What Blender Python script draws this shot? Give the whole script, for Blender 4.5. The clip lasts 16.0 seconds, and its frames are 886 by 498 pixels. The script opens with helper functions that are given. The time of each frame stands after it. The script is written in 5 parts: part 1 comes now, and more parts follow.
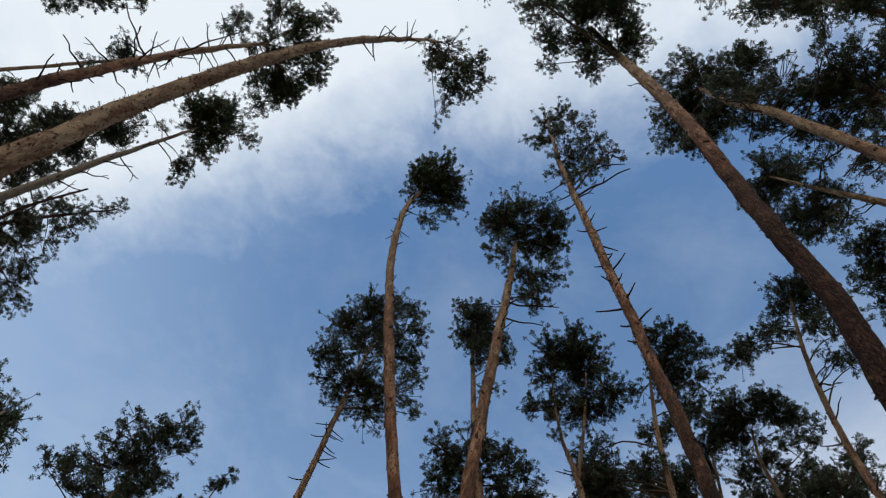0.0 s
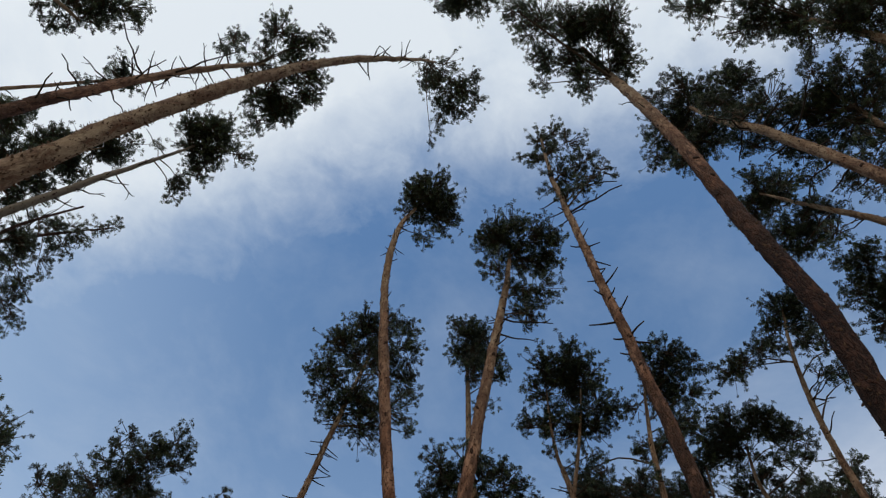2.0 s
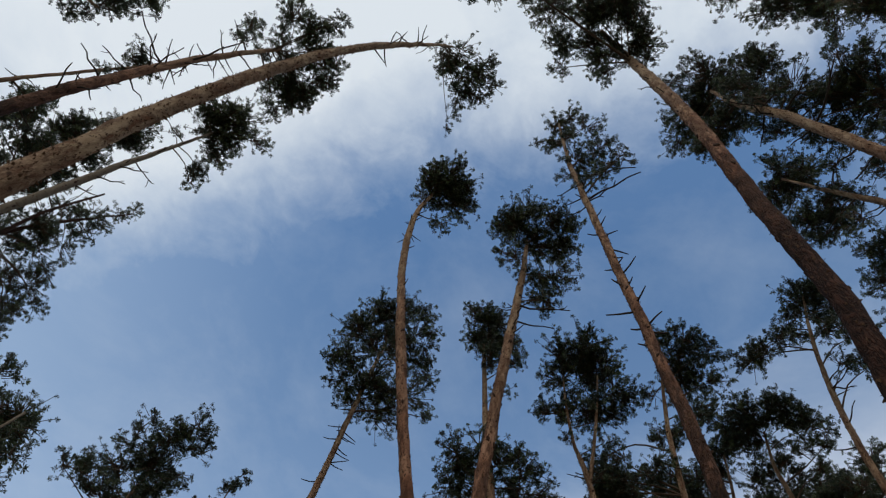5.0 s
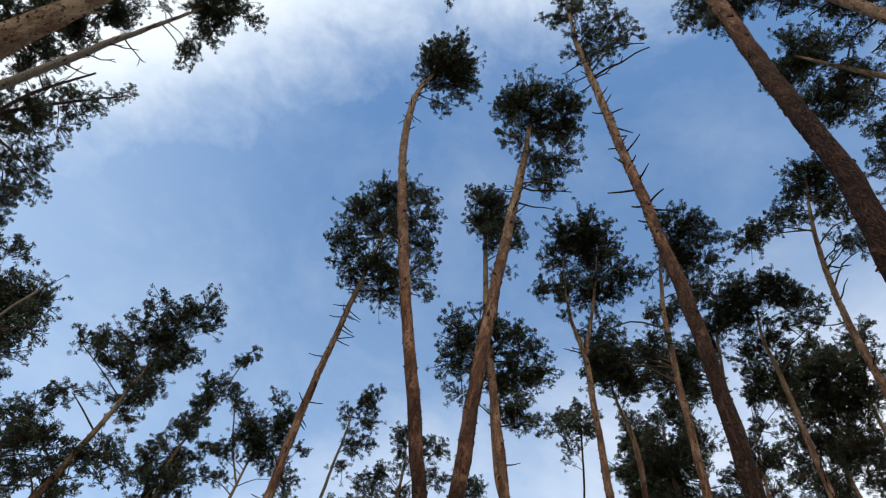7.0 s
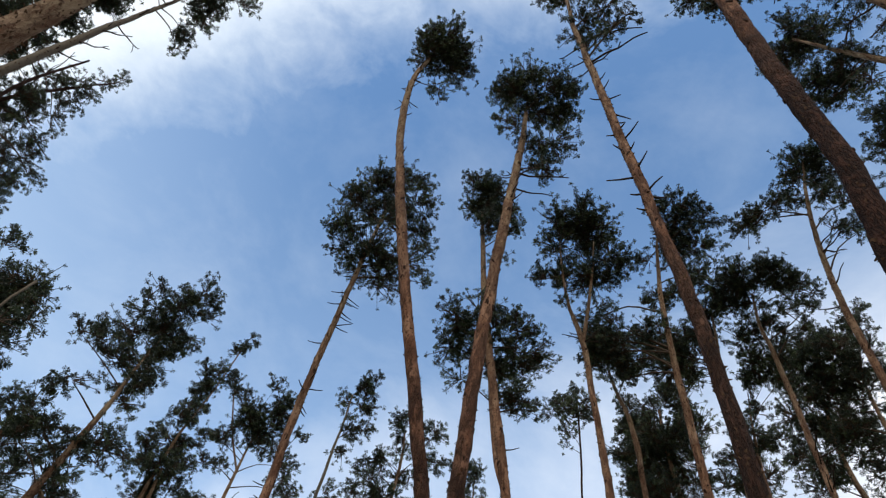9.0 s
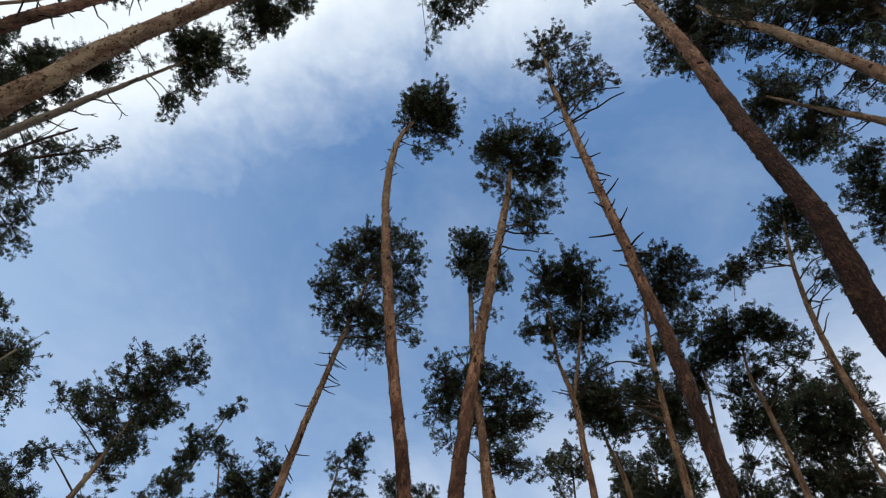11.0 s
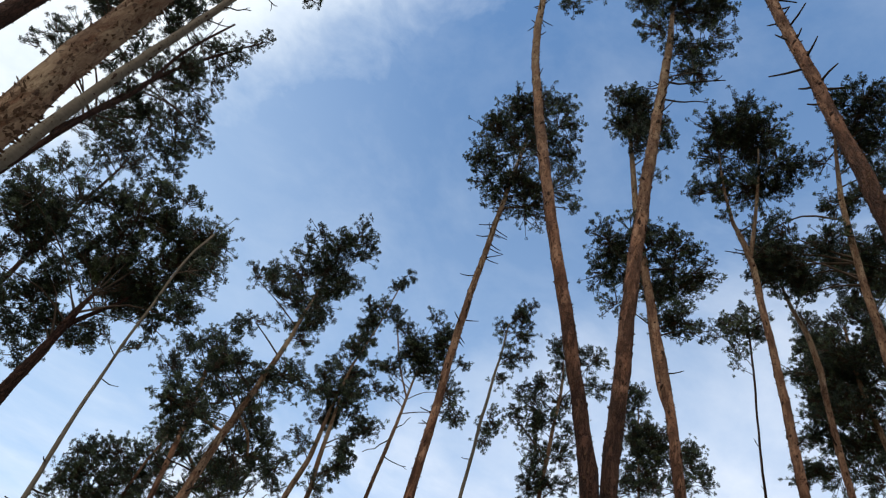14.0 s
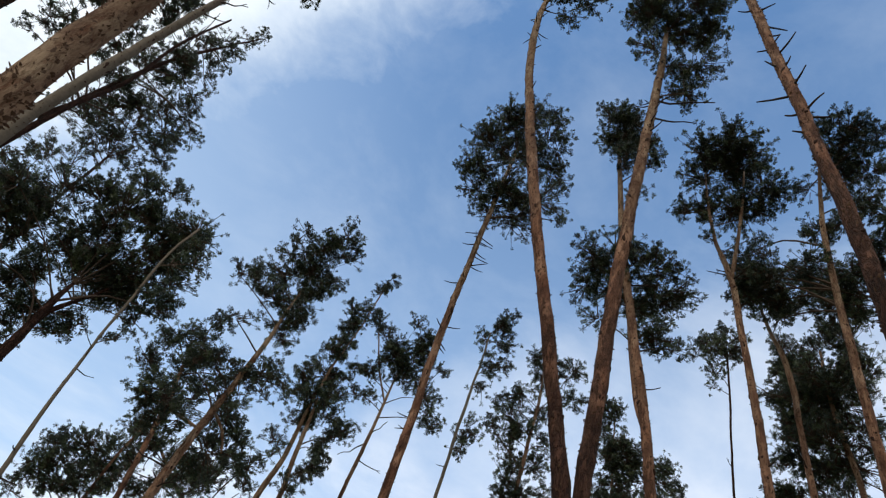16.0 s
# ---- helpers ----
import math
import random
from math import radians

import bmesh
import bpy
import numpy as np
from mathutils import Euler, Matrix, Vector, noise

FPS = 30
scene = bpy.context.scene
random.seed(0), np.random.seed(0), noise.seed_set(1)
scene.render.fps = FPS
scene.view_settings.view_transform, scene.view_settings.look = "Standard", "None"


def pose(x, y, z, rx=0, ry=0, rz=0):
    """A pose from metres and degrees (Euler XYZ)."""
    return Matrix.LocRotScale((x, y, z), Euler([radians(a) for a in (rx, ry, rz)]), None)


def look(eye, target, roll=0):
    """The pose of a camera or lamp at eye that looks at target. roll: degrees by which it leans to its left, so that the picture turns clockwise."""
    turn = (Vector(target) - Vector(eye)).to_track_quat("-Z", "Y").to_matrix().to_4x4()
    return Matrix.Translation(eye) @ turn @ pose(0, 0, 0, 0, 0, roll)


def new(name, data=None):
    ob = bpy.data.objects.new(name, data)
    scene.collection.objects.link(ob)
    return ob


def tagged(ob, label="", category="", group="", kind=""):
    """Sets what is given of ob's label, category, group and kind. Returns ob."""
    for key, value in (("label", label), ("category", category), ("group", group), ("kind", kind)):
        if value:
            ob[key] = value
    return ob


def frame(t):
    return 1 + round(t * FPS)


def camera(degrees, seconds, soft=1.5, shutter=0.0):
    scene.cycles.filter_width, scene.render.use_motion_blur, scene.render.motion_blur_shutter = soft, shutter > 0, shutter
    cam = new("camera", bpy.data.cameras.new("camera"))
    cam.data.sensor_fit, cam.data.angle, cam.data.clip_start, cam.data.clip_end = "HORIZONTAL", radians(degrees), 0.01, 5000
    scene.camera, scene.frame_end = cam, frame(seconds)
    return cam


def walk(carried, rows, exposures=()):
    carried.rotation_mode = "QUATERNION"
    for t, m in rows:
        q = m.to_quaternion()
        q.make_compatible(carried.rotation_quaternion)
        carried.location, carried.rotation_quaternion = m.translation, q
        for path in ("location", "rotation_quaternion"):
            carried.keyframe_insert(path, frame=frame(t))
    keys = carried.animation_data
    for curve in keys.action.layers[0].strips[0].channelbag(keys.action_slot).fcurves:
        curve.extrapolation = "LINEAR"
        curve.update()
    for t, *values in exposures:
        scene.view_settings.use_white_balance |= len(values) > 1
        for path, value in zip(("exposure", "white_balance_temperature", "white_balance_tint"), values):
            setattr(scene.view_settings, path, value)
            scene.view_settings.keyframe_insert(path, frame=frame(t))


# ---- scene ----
cam = camera(68.00, 16.0, soft=1.2)

# seconds, the camera's place in metres and its turn in degrees; it is held up at eye height by somebody standing still
PATH = [
    (0.0, -0.027, -0.017, 1.671, 158.56, -6.66, -16.46),
    (0.5, -0.003, 0.009, 1.629, 159.00, -6.07, -16.37),
    (1.0, -0.005, 0.024, 1.605, 160.37, -5.66, -17.00),
    (1.5, -0.018, 0.019, 1.600, 160.31, -5.62, -16.84),
    (2.0, -0.005, 0.007, 1.567, 160.26, -6.16, -16.47),
    (2.5, -0.024, -0.029, 1.591, 159.48, -6.30, -16.18),
    (3.0, -0.030, -0.056, 1.590, 159.77, -6.75, -15.75),
    (5.5, -0.027, -0.062, 1.592, 158.63, -7.63, -16.33),
    (6.0, -0.005, -0.030, 1.589, 157.80, -7.48, -17.04),
    (6.5, -0.005, 0.002, 1.582, 152.72, -8.84, -17.03),
    (7.0, 0.003, 0.024, 1.552, 148.84, -7.59, -15.77),
    (7.5, -0.011, 0.040, 1.561, 147.63, -8.63, -14.48),
    (8.0, -0.034, 0.025, 1.558, 147.69, -8.63, -14.18),
    (8.5, -0.055, -0.005, 1.560, 147.23, -7.15, -15.02),
    (9.0, -0.057, -0.018, 1.568, 147.43, -7.09, -15.65),
    (9.5, -0.067, -0.043, 1.581, 150.60, -5.99, -15.68),
    (12.0, 0.032, -0.077, 1.583, 152.35, -5.96, -13.63),
    (12.5, 0.037, -0.041, 1.592, 147.66, -9.91, -10.01),
    (13.0, 0.064, 0.012, 1.612, 144.39, -9.89, -8.41),
    (13.5, 0.049, 0.037, 1.634, 139.92, -14.14, -4.86),
    (14.0, 0.018, 0.046, 1.648, 139.18, -14.83, -4.04),
    (14.5, 0.011, 0.043, 1.653, 139.63, -15.16, -4.92),
    (15.0, 0.008, 0.044, 1.653, 139.34, -15.57, -5.67),
    (15.5, 0.016, 0.035, 1.647, 140.10, -15.46, -6.86),
    (16.0, 0.026, 0.022, 1.633, 140.53, -15.72, -7.14),
]
# the film's camera lets in less light while it looks at the bright cloud overhead
EXPOSURE = [(0.0, -0.14), (1.5, -0.2), (3.0, -0.31), (5.5, -0.3), (6.0, -0.2), (6.5, -0.05), (7.0, 0.18), (9.5, 0.2), (12.0, 0.0), (12.5, 0.05), (13.5, 0.15), (16.0, 0.15)]
walk(cam, [(t, pose(*place)) for t, *place in PATH], EXPOSURE)

# ---- light ----
SUN_AZIMUTH, SUN_ELEVATION = radians(212), radians(40)
world = bpy.data.worlds.new("sky")
scene.world = world
world.use_nodes = True


class Nodes:
    """A short hand for building node trees."""

    def __init__(self, tree):
        self.tree = tree
        tree.nodes.clear()

    def add(self, kind, **given):
        node = self.tree.nodes.new(kind)
        for key, value in given.items():
            node.inputs[key.replace("_", " ")].default_value = value
        return node

    def link(self, a, b):
        self.tree.links.new(a, b)

    def math(self, op, a, b=None, c=None, clamp=False):
        node = self.tree.nodes.new("ShaderNodeMath")
        node.operation, node.use_clamp = op, clamp
        for i, v in enumerate((a, b, c)):
            if v is None:
                continue
            if isinstance(v, (int, float)):
                node.inputs[i].default_value = v
            else:
                self.link(v, node.inputs[i])
        return node.outputs[0]

    def mix(self, factor, a, b, blend="MIX"):
        node = self.tree.nodes.new("ShaderNodeMix")
        node.data_type, node.blend_type = "RGBA", blend
        for i, v in ((0, factor), (6, a), (7, b)):
            if isinstance(v, (int, float, tuple)):
                node.inputs[i].default_value = v
            else:
                self.link(v, node.inputs[i])
        return node.outputs[2]

    def ramp(self, value, *stops):
        node = self.tree.nodes.new("ShaderNodeValToRGB")
        ramp = node.color_ramp
        while len(ramp.elements) < len(stops):
            ramp.elements.new(0.5)
        for e, (at, colour) in zip(ramp.elements, stops):
            e.position = at
            e.color = (colour, colour, colour, 1) if isinstance(colour, (int, float)) else (*colour, 1)
        self.link(value, node.inputs[0])
        return node.outputs[0]

    def noise(self, vector, scale, detail=4.0, rough=0.55, distort=0.0):
        node = self.add("ShaderNodeTexNoise", Scale=scale, Detail=detail, Roughness=rough, Distortion=distort)
        self.link(vector, node.inputs["Vector"])
        return node.outputs[0]


def sky():
    n = Nodes(world.node_tree)
    air = n.add("ShaderNodeTexSky")
    air.sky_type, air.sun_disc = "NISHITA", False
    air.sun_elevation, air.sun_rotation = SUN_ELEVATION, SUN_AZIMUTH
    air.air_density, air.dust_density, air.ozone_density = 1.0, 0.6, 2.0
    where = n.add("ShaderNodeTexCoord")
    part = n.add("ShaderNodeSeparateXYZ")
    n.link(where.outputs["Generated"], part.inputs[0])
    x, y, z = part.outputs
    height = n.math("MAXIMUM", z, 0.06)
    # the cloud layer as a flat sheet high above
    u, v = n.math("DIVIDE", x, height), n.math("DIVIDE", y, height)
    flat = n.add("ShaderNodeCombineXYZ")
    n.link(u, flat.inputs[0]), n.link(v, flat.inputs[1])
    billow = n.noise(flat.outputs[0], 2.2, 8, 0.56, 0.3)
    fine = n.noise(flat.outputs[0], 9.0, 6, 0.6, 0.3)
    # a bank that lies overhead and behind, with a ragged edge
    edge = n.math("ADD", n.math("MULTIPLY", u, BANK[0]), n.math("ADD", n.math("MULTIPLY", v, BANK[1]), BANK[2]))
    far = n.math("SQRT", n.math("ADD", n.math("MULTIPLY", u, u), n.math("MULTIPLY", v, v)))
    edge = n.math("SUBTRACT", edge, n.math("MULTIPLY", n.math("MAXIMUM", n.math("SUBTRACT", far, 0.8), 0.0), 0.6))
    # a lobe that reaches out near the zenith
    du, dv = n.math("SUBTRACT", u, 0.15), n.math("SUBTRACT", v, 0.02)
    lobe = n.math("EXPONENT", n.math("MULTIPLY", n.math("ADD", n.math("MULTIPLY", du, du), n.math("MULTIPLY", dv, dv)), -22.0))
    edge = n.math("ADD", edge, n.math("MULTIPLY", lobe, 0.42))
    ragged = n.math("ADD", edge, n.math("MULTIPLY", n.math("SUBTRACT", billow, 0.5), 1.15))
    ragged = n.math("ADD", ragged, n.math("MULTIPLY", n.math("SUBTRACT", fine, 0.5), 0.75))
    bank = n.ramp(n.math("ADD", n.math("MULTIPLY", ragged, 0.8), 0.5, clamp=True), (0.28, 0.0), (0.5, 0.32), (0.66, 0.68), (0.92, 1.0))
    wisp = n.ramp(n.noise(flat.outputs[0], 2.6, 7, 0.62, 0.25), (0.45, 0.0), (0.8, 0.22))
    heap = n.noise(flat.outputs[0], 1.1, 7, 0.6, 0.3)
    sink = n.math("SUBTRACT", 0.66, z)
    sink = n.math("ADD", sink, n.math("MULTIPLY", n.math("SUBTRACT", heap, 0.5), 0.9))
    sink = n.math("ADD", sink, n.math("MULTIPLY", x, 0.42))
    low = n.ramp(n.math("ADD", n.math("MULTIPLY", sink, 1.3), 0.4, clamp=True), (0.35, 0.0), (0.6, 0.42), (0.88, 0.95))
    cover = n.math("MAXIMUM", bank, n.math("MAXIMUM", wisp, low))
    shade = n.ramp(n.noise(flat.outputs[0], 3.1, 6, 0.6, 0.3), (0.3, (6.2, 7.3, 8.7)), (0.54, (8.5, 9.3, 10.1)))
    thick = n.math("MULTIPLY", edge, 0.55, clamp=True)
    shade = n.mix(n.math("MULTIPLY", thick, 0.5), shade, (9.9, 10.5, 11.0, 1))
    shade = n.mix(n.math("MULTIPLY", low, 0.7), shade, (9.7, 9.7, 10.3, 1))
    blue = n.mix(1.0, air.outputs[0], (*SKY_TINT, 1), "MULTIPLY")
    haze = n.ramp(z, (0.6, 0.3), (0.92, 0.0))
    veil = n.math("MULTIPLY", n.math("SUBTRACT", -0.2, x, clamp=True), 0.8)
    haze = n.math("ADD", haze, veil, clamp=True)
    blue = n.mix(haze, blue, (5.3, 6.7, 8.6, 1))
    back = n.add("ShaderNodeBackground", Strength=0.1)
    n.link(n.mix(cover, blue, shade), back.inputs[0])
    n.link(back.outputs[0], n.add("ShaderNodeOutputWorld").inputs[0])


BANK = (-2.05, -2.9, 0.58)
SKY_TINT = (1.84, 2.2, 2.3)
sky()

sun = new("sun", bpy.data.lights.new("sun", "SUN"))
sun.data.energy, sun.data.angle, sun.data.color = 1.7, radians(10), (1.0, 0.93, 0.82)
sun.matrix_world = look((0, 0, 40), (
    -40 * math.sin(SUN_AZIMUTH) * math.cos(SUN_ELEVATION), -40 * math.cos(SUN_AZIMUTH) * math.cos(SUN_ELEVATION), 40 - 40 * math.sin(SUN_ELEVATION)))


# ---- materials ----
def material(name):
    mat = bpy.data.materials.new(name)
    mat.use_nodes = True
    n = Nodes(mat.node_tree)
    shader = n.add("ShaderNodeBsdfPrincipled")
    out = n.add("ShaderNodeOutputMaterial")
    n.link(shader.outputs[0], out.inputs[0])
    return mat, n, shader, out


def bark_material():
    """Pine bark: dark, deeply cracked plates low down, thin tan flakes higher up."""
    mat, n, shader, _ = material("pine_bark")
    where = n.add("ShaderNodeTexCoord")
    part = n.add("ShaderNodeSeparateXYZ")
    n.link(where.outputs["Object"], part.inputs[0])
    long = n.add("ShaderNodeMapping", Scale=(1.0, 1.0, 0.3))
    n.link(where.outputs["Object"], long.inputs[0])
    warp = n.add("ShaderNodeTexNoise", Scale=7.0, Detail=4.0, Roughness=0.6)
    n.link(long.outputs[0], warp.inputs["Vector"])
    bent = n.add("ShaderNodeVectorMath")
    bent.operation = "SCALE"
    bent.inputs[3].default_value = 0.13
    n.link(warp.outputs["Color"], bent.inputs[0])
    moved = n.add("ShaderNodeVectorMath")
    moved.operation = "ADD"
    n.link(long.outputs[0], moved.inputs[0]), n.link(bent.outputs[0], moved.inputs[1])
    ridge = n.noise(moved.outputs[0], 19.0, 4, 0.6)
    ridge = n.math("ABSOLUTE", n.math("SUBTRACT", ridge, 0.5))
    crack = n.ramp(ridge, (0.0, 0.0), (0.035, 0.5), (0.11, 1.0))
    grain = n.noise(long.outputs[0], 42.0, 6, 0.7)
    patch = n.noise(where.outputs["Object"], 1.7, 4, 0.6)
    blotch = n.ramp(n.noise(moved.outputs[0], 5.0, 5, 0.65), (0.38, 0.0), (0.66, 1.0))
    flake = n.ramp(n.noise(moved.outputs[0], 15.0, 6, 0.72), (0.36, 0.0), (0.5, 1.0))
    line = n.add("ShaderNodeAttribute")
    line.attribute_type, line.attribute_name = "OBJECT", "bark_line"
    rise = n.math("ADD", n.math("SUBTRACT", part.outputs[2], line.outputs["Fac"]), n.math("MULTIPLY", n.math("SUBTRACT", patch, 0.5), 7.0))
    upper = n.math("ADD", n.math("MULTIPLY", rise, 0.28), 0.5, clamp=True)
    low_colour = n.mix(n.math("MULTIPLY", crack, n.math("ADD", grain, 0.25), clamp=True), (0.014, 0.008, 0.006, 1), n.mix(blotch, (0.043, 0.018, 0.012, 1), (0.083, 0.038, 0.026, 1)))
    bare = n.math("ADD", n.math("MULTIPLY", rise, 0.13), -0.1, clamp=True)
    skin = n.mix(bare, n.mix(blotch, (0.2, 0.088, 0.05, 1), (0.3, 0.165, 0.105, 1)), n.mix(blotch, (0.2, 0.137, 0.085, 1), (0.3, 0.23, 0.15, 1)))
    high_colour = n.mix(flake, n.mix(grain, (0.09, 0.04, 0.022, 1), (0.22, 0.105, 0.058, 1)), skin)
    high_colour = n.mix(n.math("MULTIPLY", n.math("SUBTRACT", 1.0, crack), 0.12), high_colour, (0.1, 0.055, 0.035, 1))
    scaly = n.ramp(n.noise(moved.outputs[0], 6.5, 5, 0.66), (0.5, 0.0), (0.55, 1.0))
    scaly = n.math("MULTIPLY", scaly, n.math("SUBTRACT", 0.85, n.math("MULTIPLY", bare, 0.6)))
    high_colour = n.mix(scaly, high_colour, (0.075, 0.035, 0.022, 1))
    # weathered, darker stretches and dark vertical seams
    drawn = n.add("ShaderNodeMapping", Scale=(1.0, 1.0, 0.16))
    n.link(where.outputs["Object"], drawn.inputs[0])
    seam = n.ramp(n.noise(drawn.outputs[0], 11.0, 5, 0.65, 0.4), (0.52, 0.0), (0.6, 1.0))
    old = n.ramp(n.noise(moved.outputs[0], 2.4, 6, 0.7), (0.44, 0.0), (0.6, 1.0))
    worn = n.math("MAXIMUM", n.math("MULTIPLY", seam, 0.85), n.math("MULTIPLY", old, 0.72))
    worn = n.math("MULTIPLY", worn, n.math("SUBTRACT", 1.0, n.math("MULTIPLY", bare, 0.35)))
    high_colour = n.mix(worn, high_colour, n.mix(bare, (0.04, 0.019, 0.013, 1), (0.085, 0.044, 0.027, 1)))
    speck = n.ramp(n.noise(where.outputs["Object"], 24.0, 3, 0.55), (0.6, 0.0), (0.66, 1.0))
    high_colour = n.mix(n.math("MULTIPLY", speck, 0.8), high_colour, (0.045, 0.024, 0.016, 1))
    tone = n.add("ShaderNodeObjectInfo")
    colour = n.mix(upper, low_colour, high_colour)
    colour = n.mix(n.math("MULTIPLY", tone.outputs["Random"], 0.1), colour, (0.12, 0.09, 0.07, 1))
    n.link(colour, shader.inputs["Base Color"])
    shader.inputs["Roughness"].default_value = 0.88
    shader.inputs["Specular IOR Level"].default_value = 0.08
    relief = n.math("ADD", n.math("MULTIPLY", n.math("MULTIPLY", crack, n.math("SUBTRACT", 1.15, upper)), 0.6), n.math("ADD", n.math("MULTIPLY", grain, 0.3), n.math("MULTIPLY", flake, 0.35)))
    bump = n.add("ShaderNodeBump", Strength=1.0, Distance=0.045)
    n.link(relief, bump.inputs["Height"])
    n.link(bump.outputs[0], shader.inputs["Normal"])
    return mat


def wood_material(name, dark, light):
    mat, n, shader, _ = material(name)
    where = n.add("ShaderNodeTexCoord")
    grain = n.noise(where.outputs["Object"], 14.0, 5, 0.65)
    n.link(n.mix(grain, (*dark, 1), (*light, 1)), shader.inputs["Base Color"])
    shader.inputs["Roughness"].default_value = 0.9
    shader.inputs["Specular IOR Level"].default_value = 0.1
    bump = n.add("ShaderNodeBump", Strength=0.6, Distance=0.01)
    n.link(grain, bump.inputs["Height"])
    n.link(bump.outputs[0], shader.inputs["Normal"])
    return mat


def needle_material():
    """Pine needles: dark blue-green to yellow-green by tuft, a little light passing through."""
    mat, n, shader, out = material("pine_needles")
    part = n.add("ShaderNodeNewGeometry")
    tone = n.add("ShaderNodeObjectInfo")
    where = n.add("ShaderNodeTexCoord")
    drift = n.noise(where.outputs["Object"], 0.9, 3)
    pick = n.math("ADD", n.math("MULTIPLY", part.outputs["Random Per Island"], 0.5), n.math("ADD", n.math("MULTIPLY", tone.outputs["Random"], 0.2), n.math("MULTIPLY", drift, 0.4)))
    colour = n.ramp(pick, (0.2, (0.006, 0.011, 0.0065)), (0.55, (0.021, 0.035, 0.018)), (1.0, (0.115, 0.145, 0.058)))
    n.link(colour, shader.inputs["Base Color"])
    shader.inputs["Roughness"].default_value = 0.5
    glow = n.add("ShaderNodeBsdfTranslucent")
    n.link(colour, glow.inputs[0])
    both = n.add("ShaderNodeMixShader", Fac=0.3)
    n.link(shader.outputs[0], both.inputs[1]), n.link(glow.outputs[0], both.inputs[2])
    n.link(both.outputs[0], out.inputs[0])
    return mat


def litter_material():
    mat, n, shader, _ = material("forest_floor")
    where = n.add("ShaderNodeTexCoord")
    moss = n.ramp(n.noise(where.outputs["Object"], 0.35, 6, 0.6), (0.42, 0.0), (0.6, 1.0))
    grain = n.noise(where.outputs["Object"], 18.0, 6, 0.7)
    n.link(n.mix(moss, n.mix(grain, (0.1, 0.06, 0.035, 1), (0.26, 0.17, 0.1, 1)), n.mix(grain, (0.04, 0.06, 0.02, 1), (0.1, 0.13, 0.04, 1))), shader.inputs["Base Color"])
    shader.inputs["Roughness"].default_value = 0.95
    bump = n.add("ShaderNodeBump", Strength=0.7, Distance=0.05)
    n.link(grain, bump.inputs["Height"])
    n.link(bump.outputs[0], shader.inputs["Normal"])
    return mat


BARK = bark_material()
TWIG = wood_material("twig_bark", (0.03, 0.022, 0.017), (0.1, 0.07, 0.05))
DEADWOOD = wood_material("dead_wood", (0.014, 0.011, 0.009), (0.05, 0.038, 0.031))
GREY_BARK = wood_material("grey_bark", (0.045, 0.038, 0.031), (0.165, 0.135, 0.1))
SCAR = wood_material("branch_scar", (0.008, 0.005, 0.004), (0.05, 0.026, 0.017))
FLAKE = wood_material("bark_flake", (0.015, 0.009, 0.006), (0.11, 0.062, 0.036))
NEEDLES = needle_material()
LITTER = litter_material()


# ---- ground ----
def ground():
    """A gently uneven forest floor that runs out to the horizon."""
    verts, faces = [], []
    rings = [0.0, 1.5, 3, 5, 8, 12, 18, 26, 40, 70, 140, 400, 1500]
    sides = 48
    for k, r in enumerate(rings):
        for i in range(sides):
            a = 2 * math.pi * i / sides
            x, y = r * math.cos(a), r * math.sin(a)
            z = 0.12 * (noise.noise(Vector((x * 0.15, y * 0.15, 3.0))) - 0.1) - 0.08
            verts.append((x, y, z))
    for k in range(len(rings) - 1):
        for i in range(sides):
            j = (i + 1) % sides
            faces.append((k * sides + i, (k + 1) * sides + i, (k + 1) * sides + j, k * sides + j))
    mesh = bpy.data.meshes.new("ground")
    mesh.from_pydata(verts, [], faces)
    mesh.materials.append(LITTER)
    return tagged(new("ground", mesh), "forest floor of brown needle litter and moss", "ground", kind="structure")


ground()


# ---- pines ----
def part(name, verts, faces, mat, parent, label="", smooth=True):
    mesh = bpy.data.meshes.new(name)
    mesh.from_pydata(verts, [], faces)
    mesh.materials.append(mat)
    if smooth:
        mesh.polygons.foreach_set("use_smooth", [True] * len(mesh.polygons))
    ob = new(name, mesh)
    ob.parent = parent
    return tagged(ob, label)


def curve(nodes, step):
    """Points and radii along a smooth line through the nodes (x, y, z, r)."""
    p = np.array(nodes, float)
    p = np.vstack([2 * p[0] - p[1], p, 2 * p[-1] - p[-2]])
    out = []
    for i in range(1, len(p) - 2):
        n = max(2, int(np.linalg.norm(p[i + 1, :3] - p[i, :3]) / step))
        for k in range(n):
            t = k / n
            a, b, c, d = p[i - 1:i + 3]
            q = 0.5 * (2 * b + (c - a) * t + (2 * a - 5 * b + 4 * c - d) * t * t + (3 * b - a - 3 * c + d) * t ** 3)
            q[3] = b[3] + (c[3] - b[3]) * t
            out.append(q)
    out.append(p[-2])
    return np.array(out)


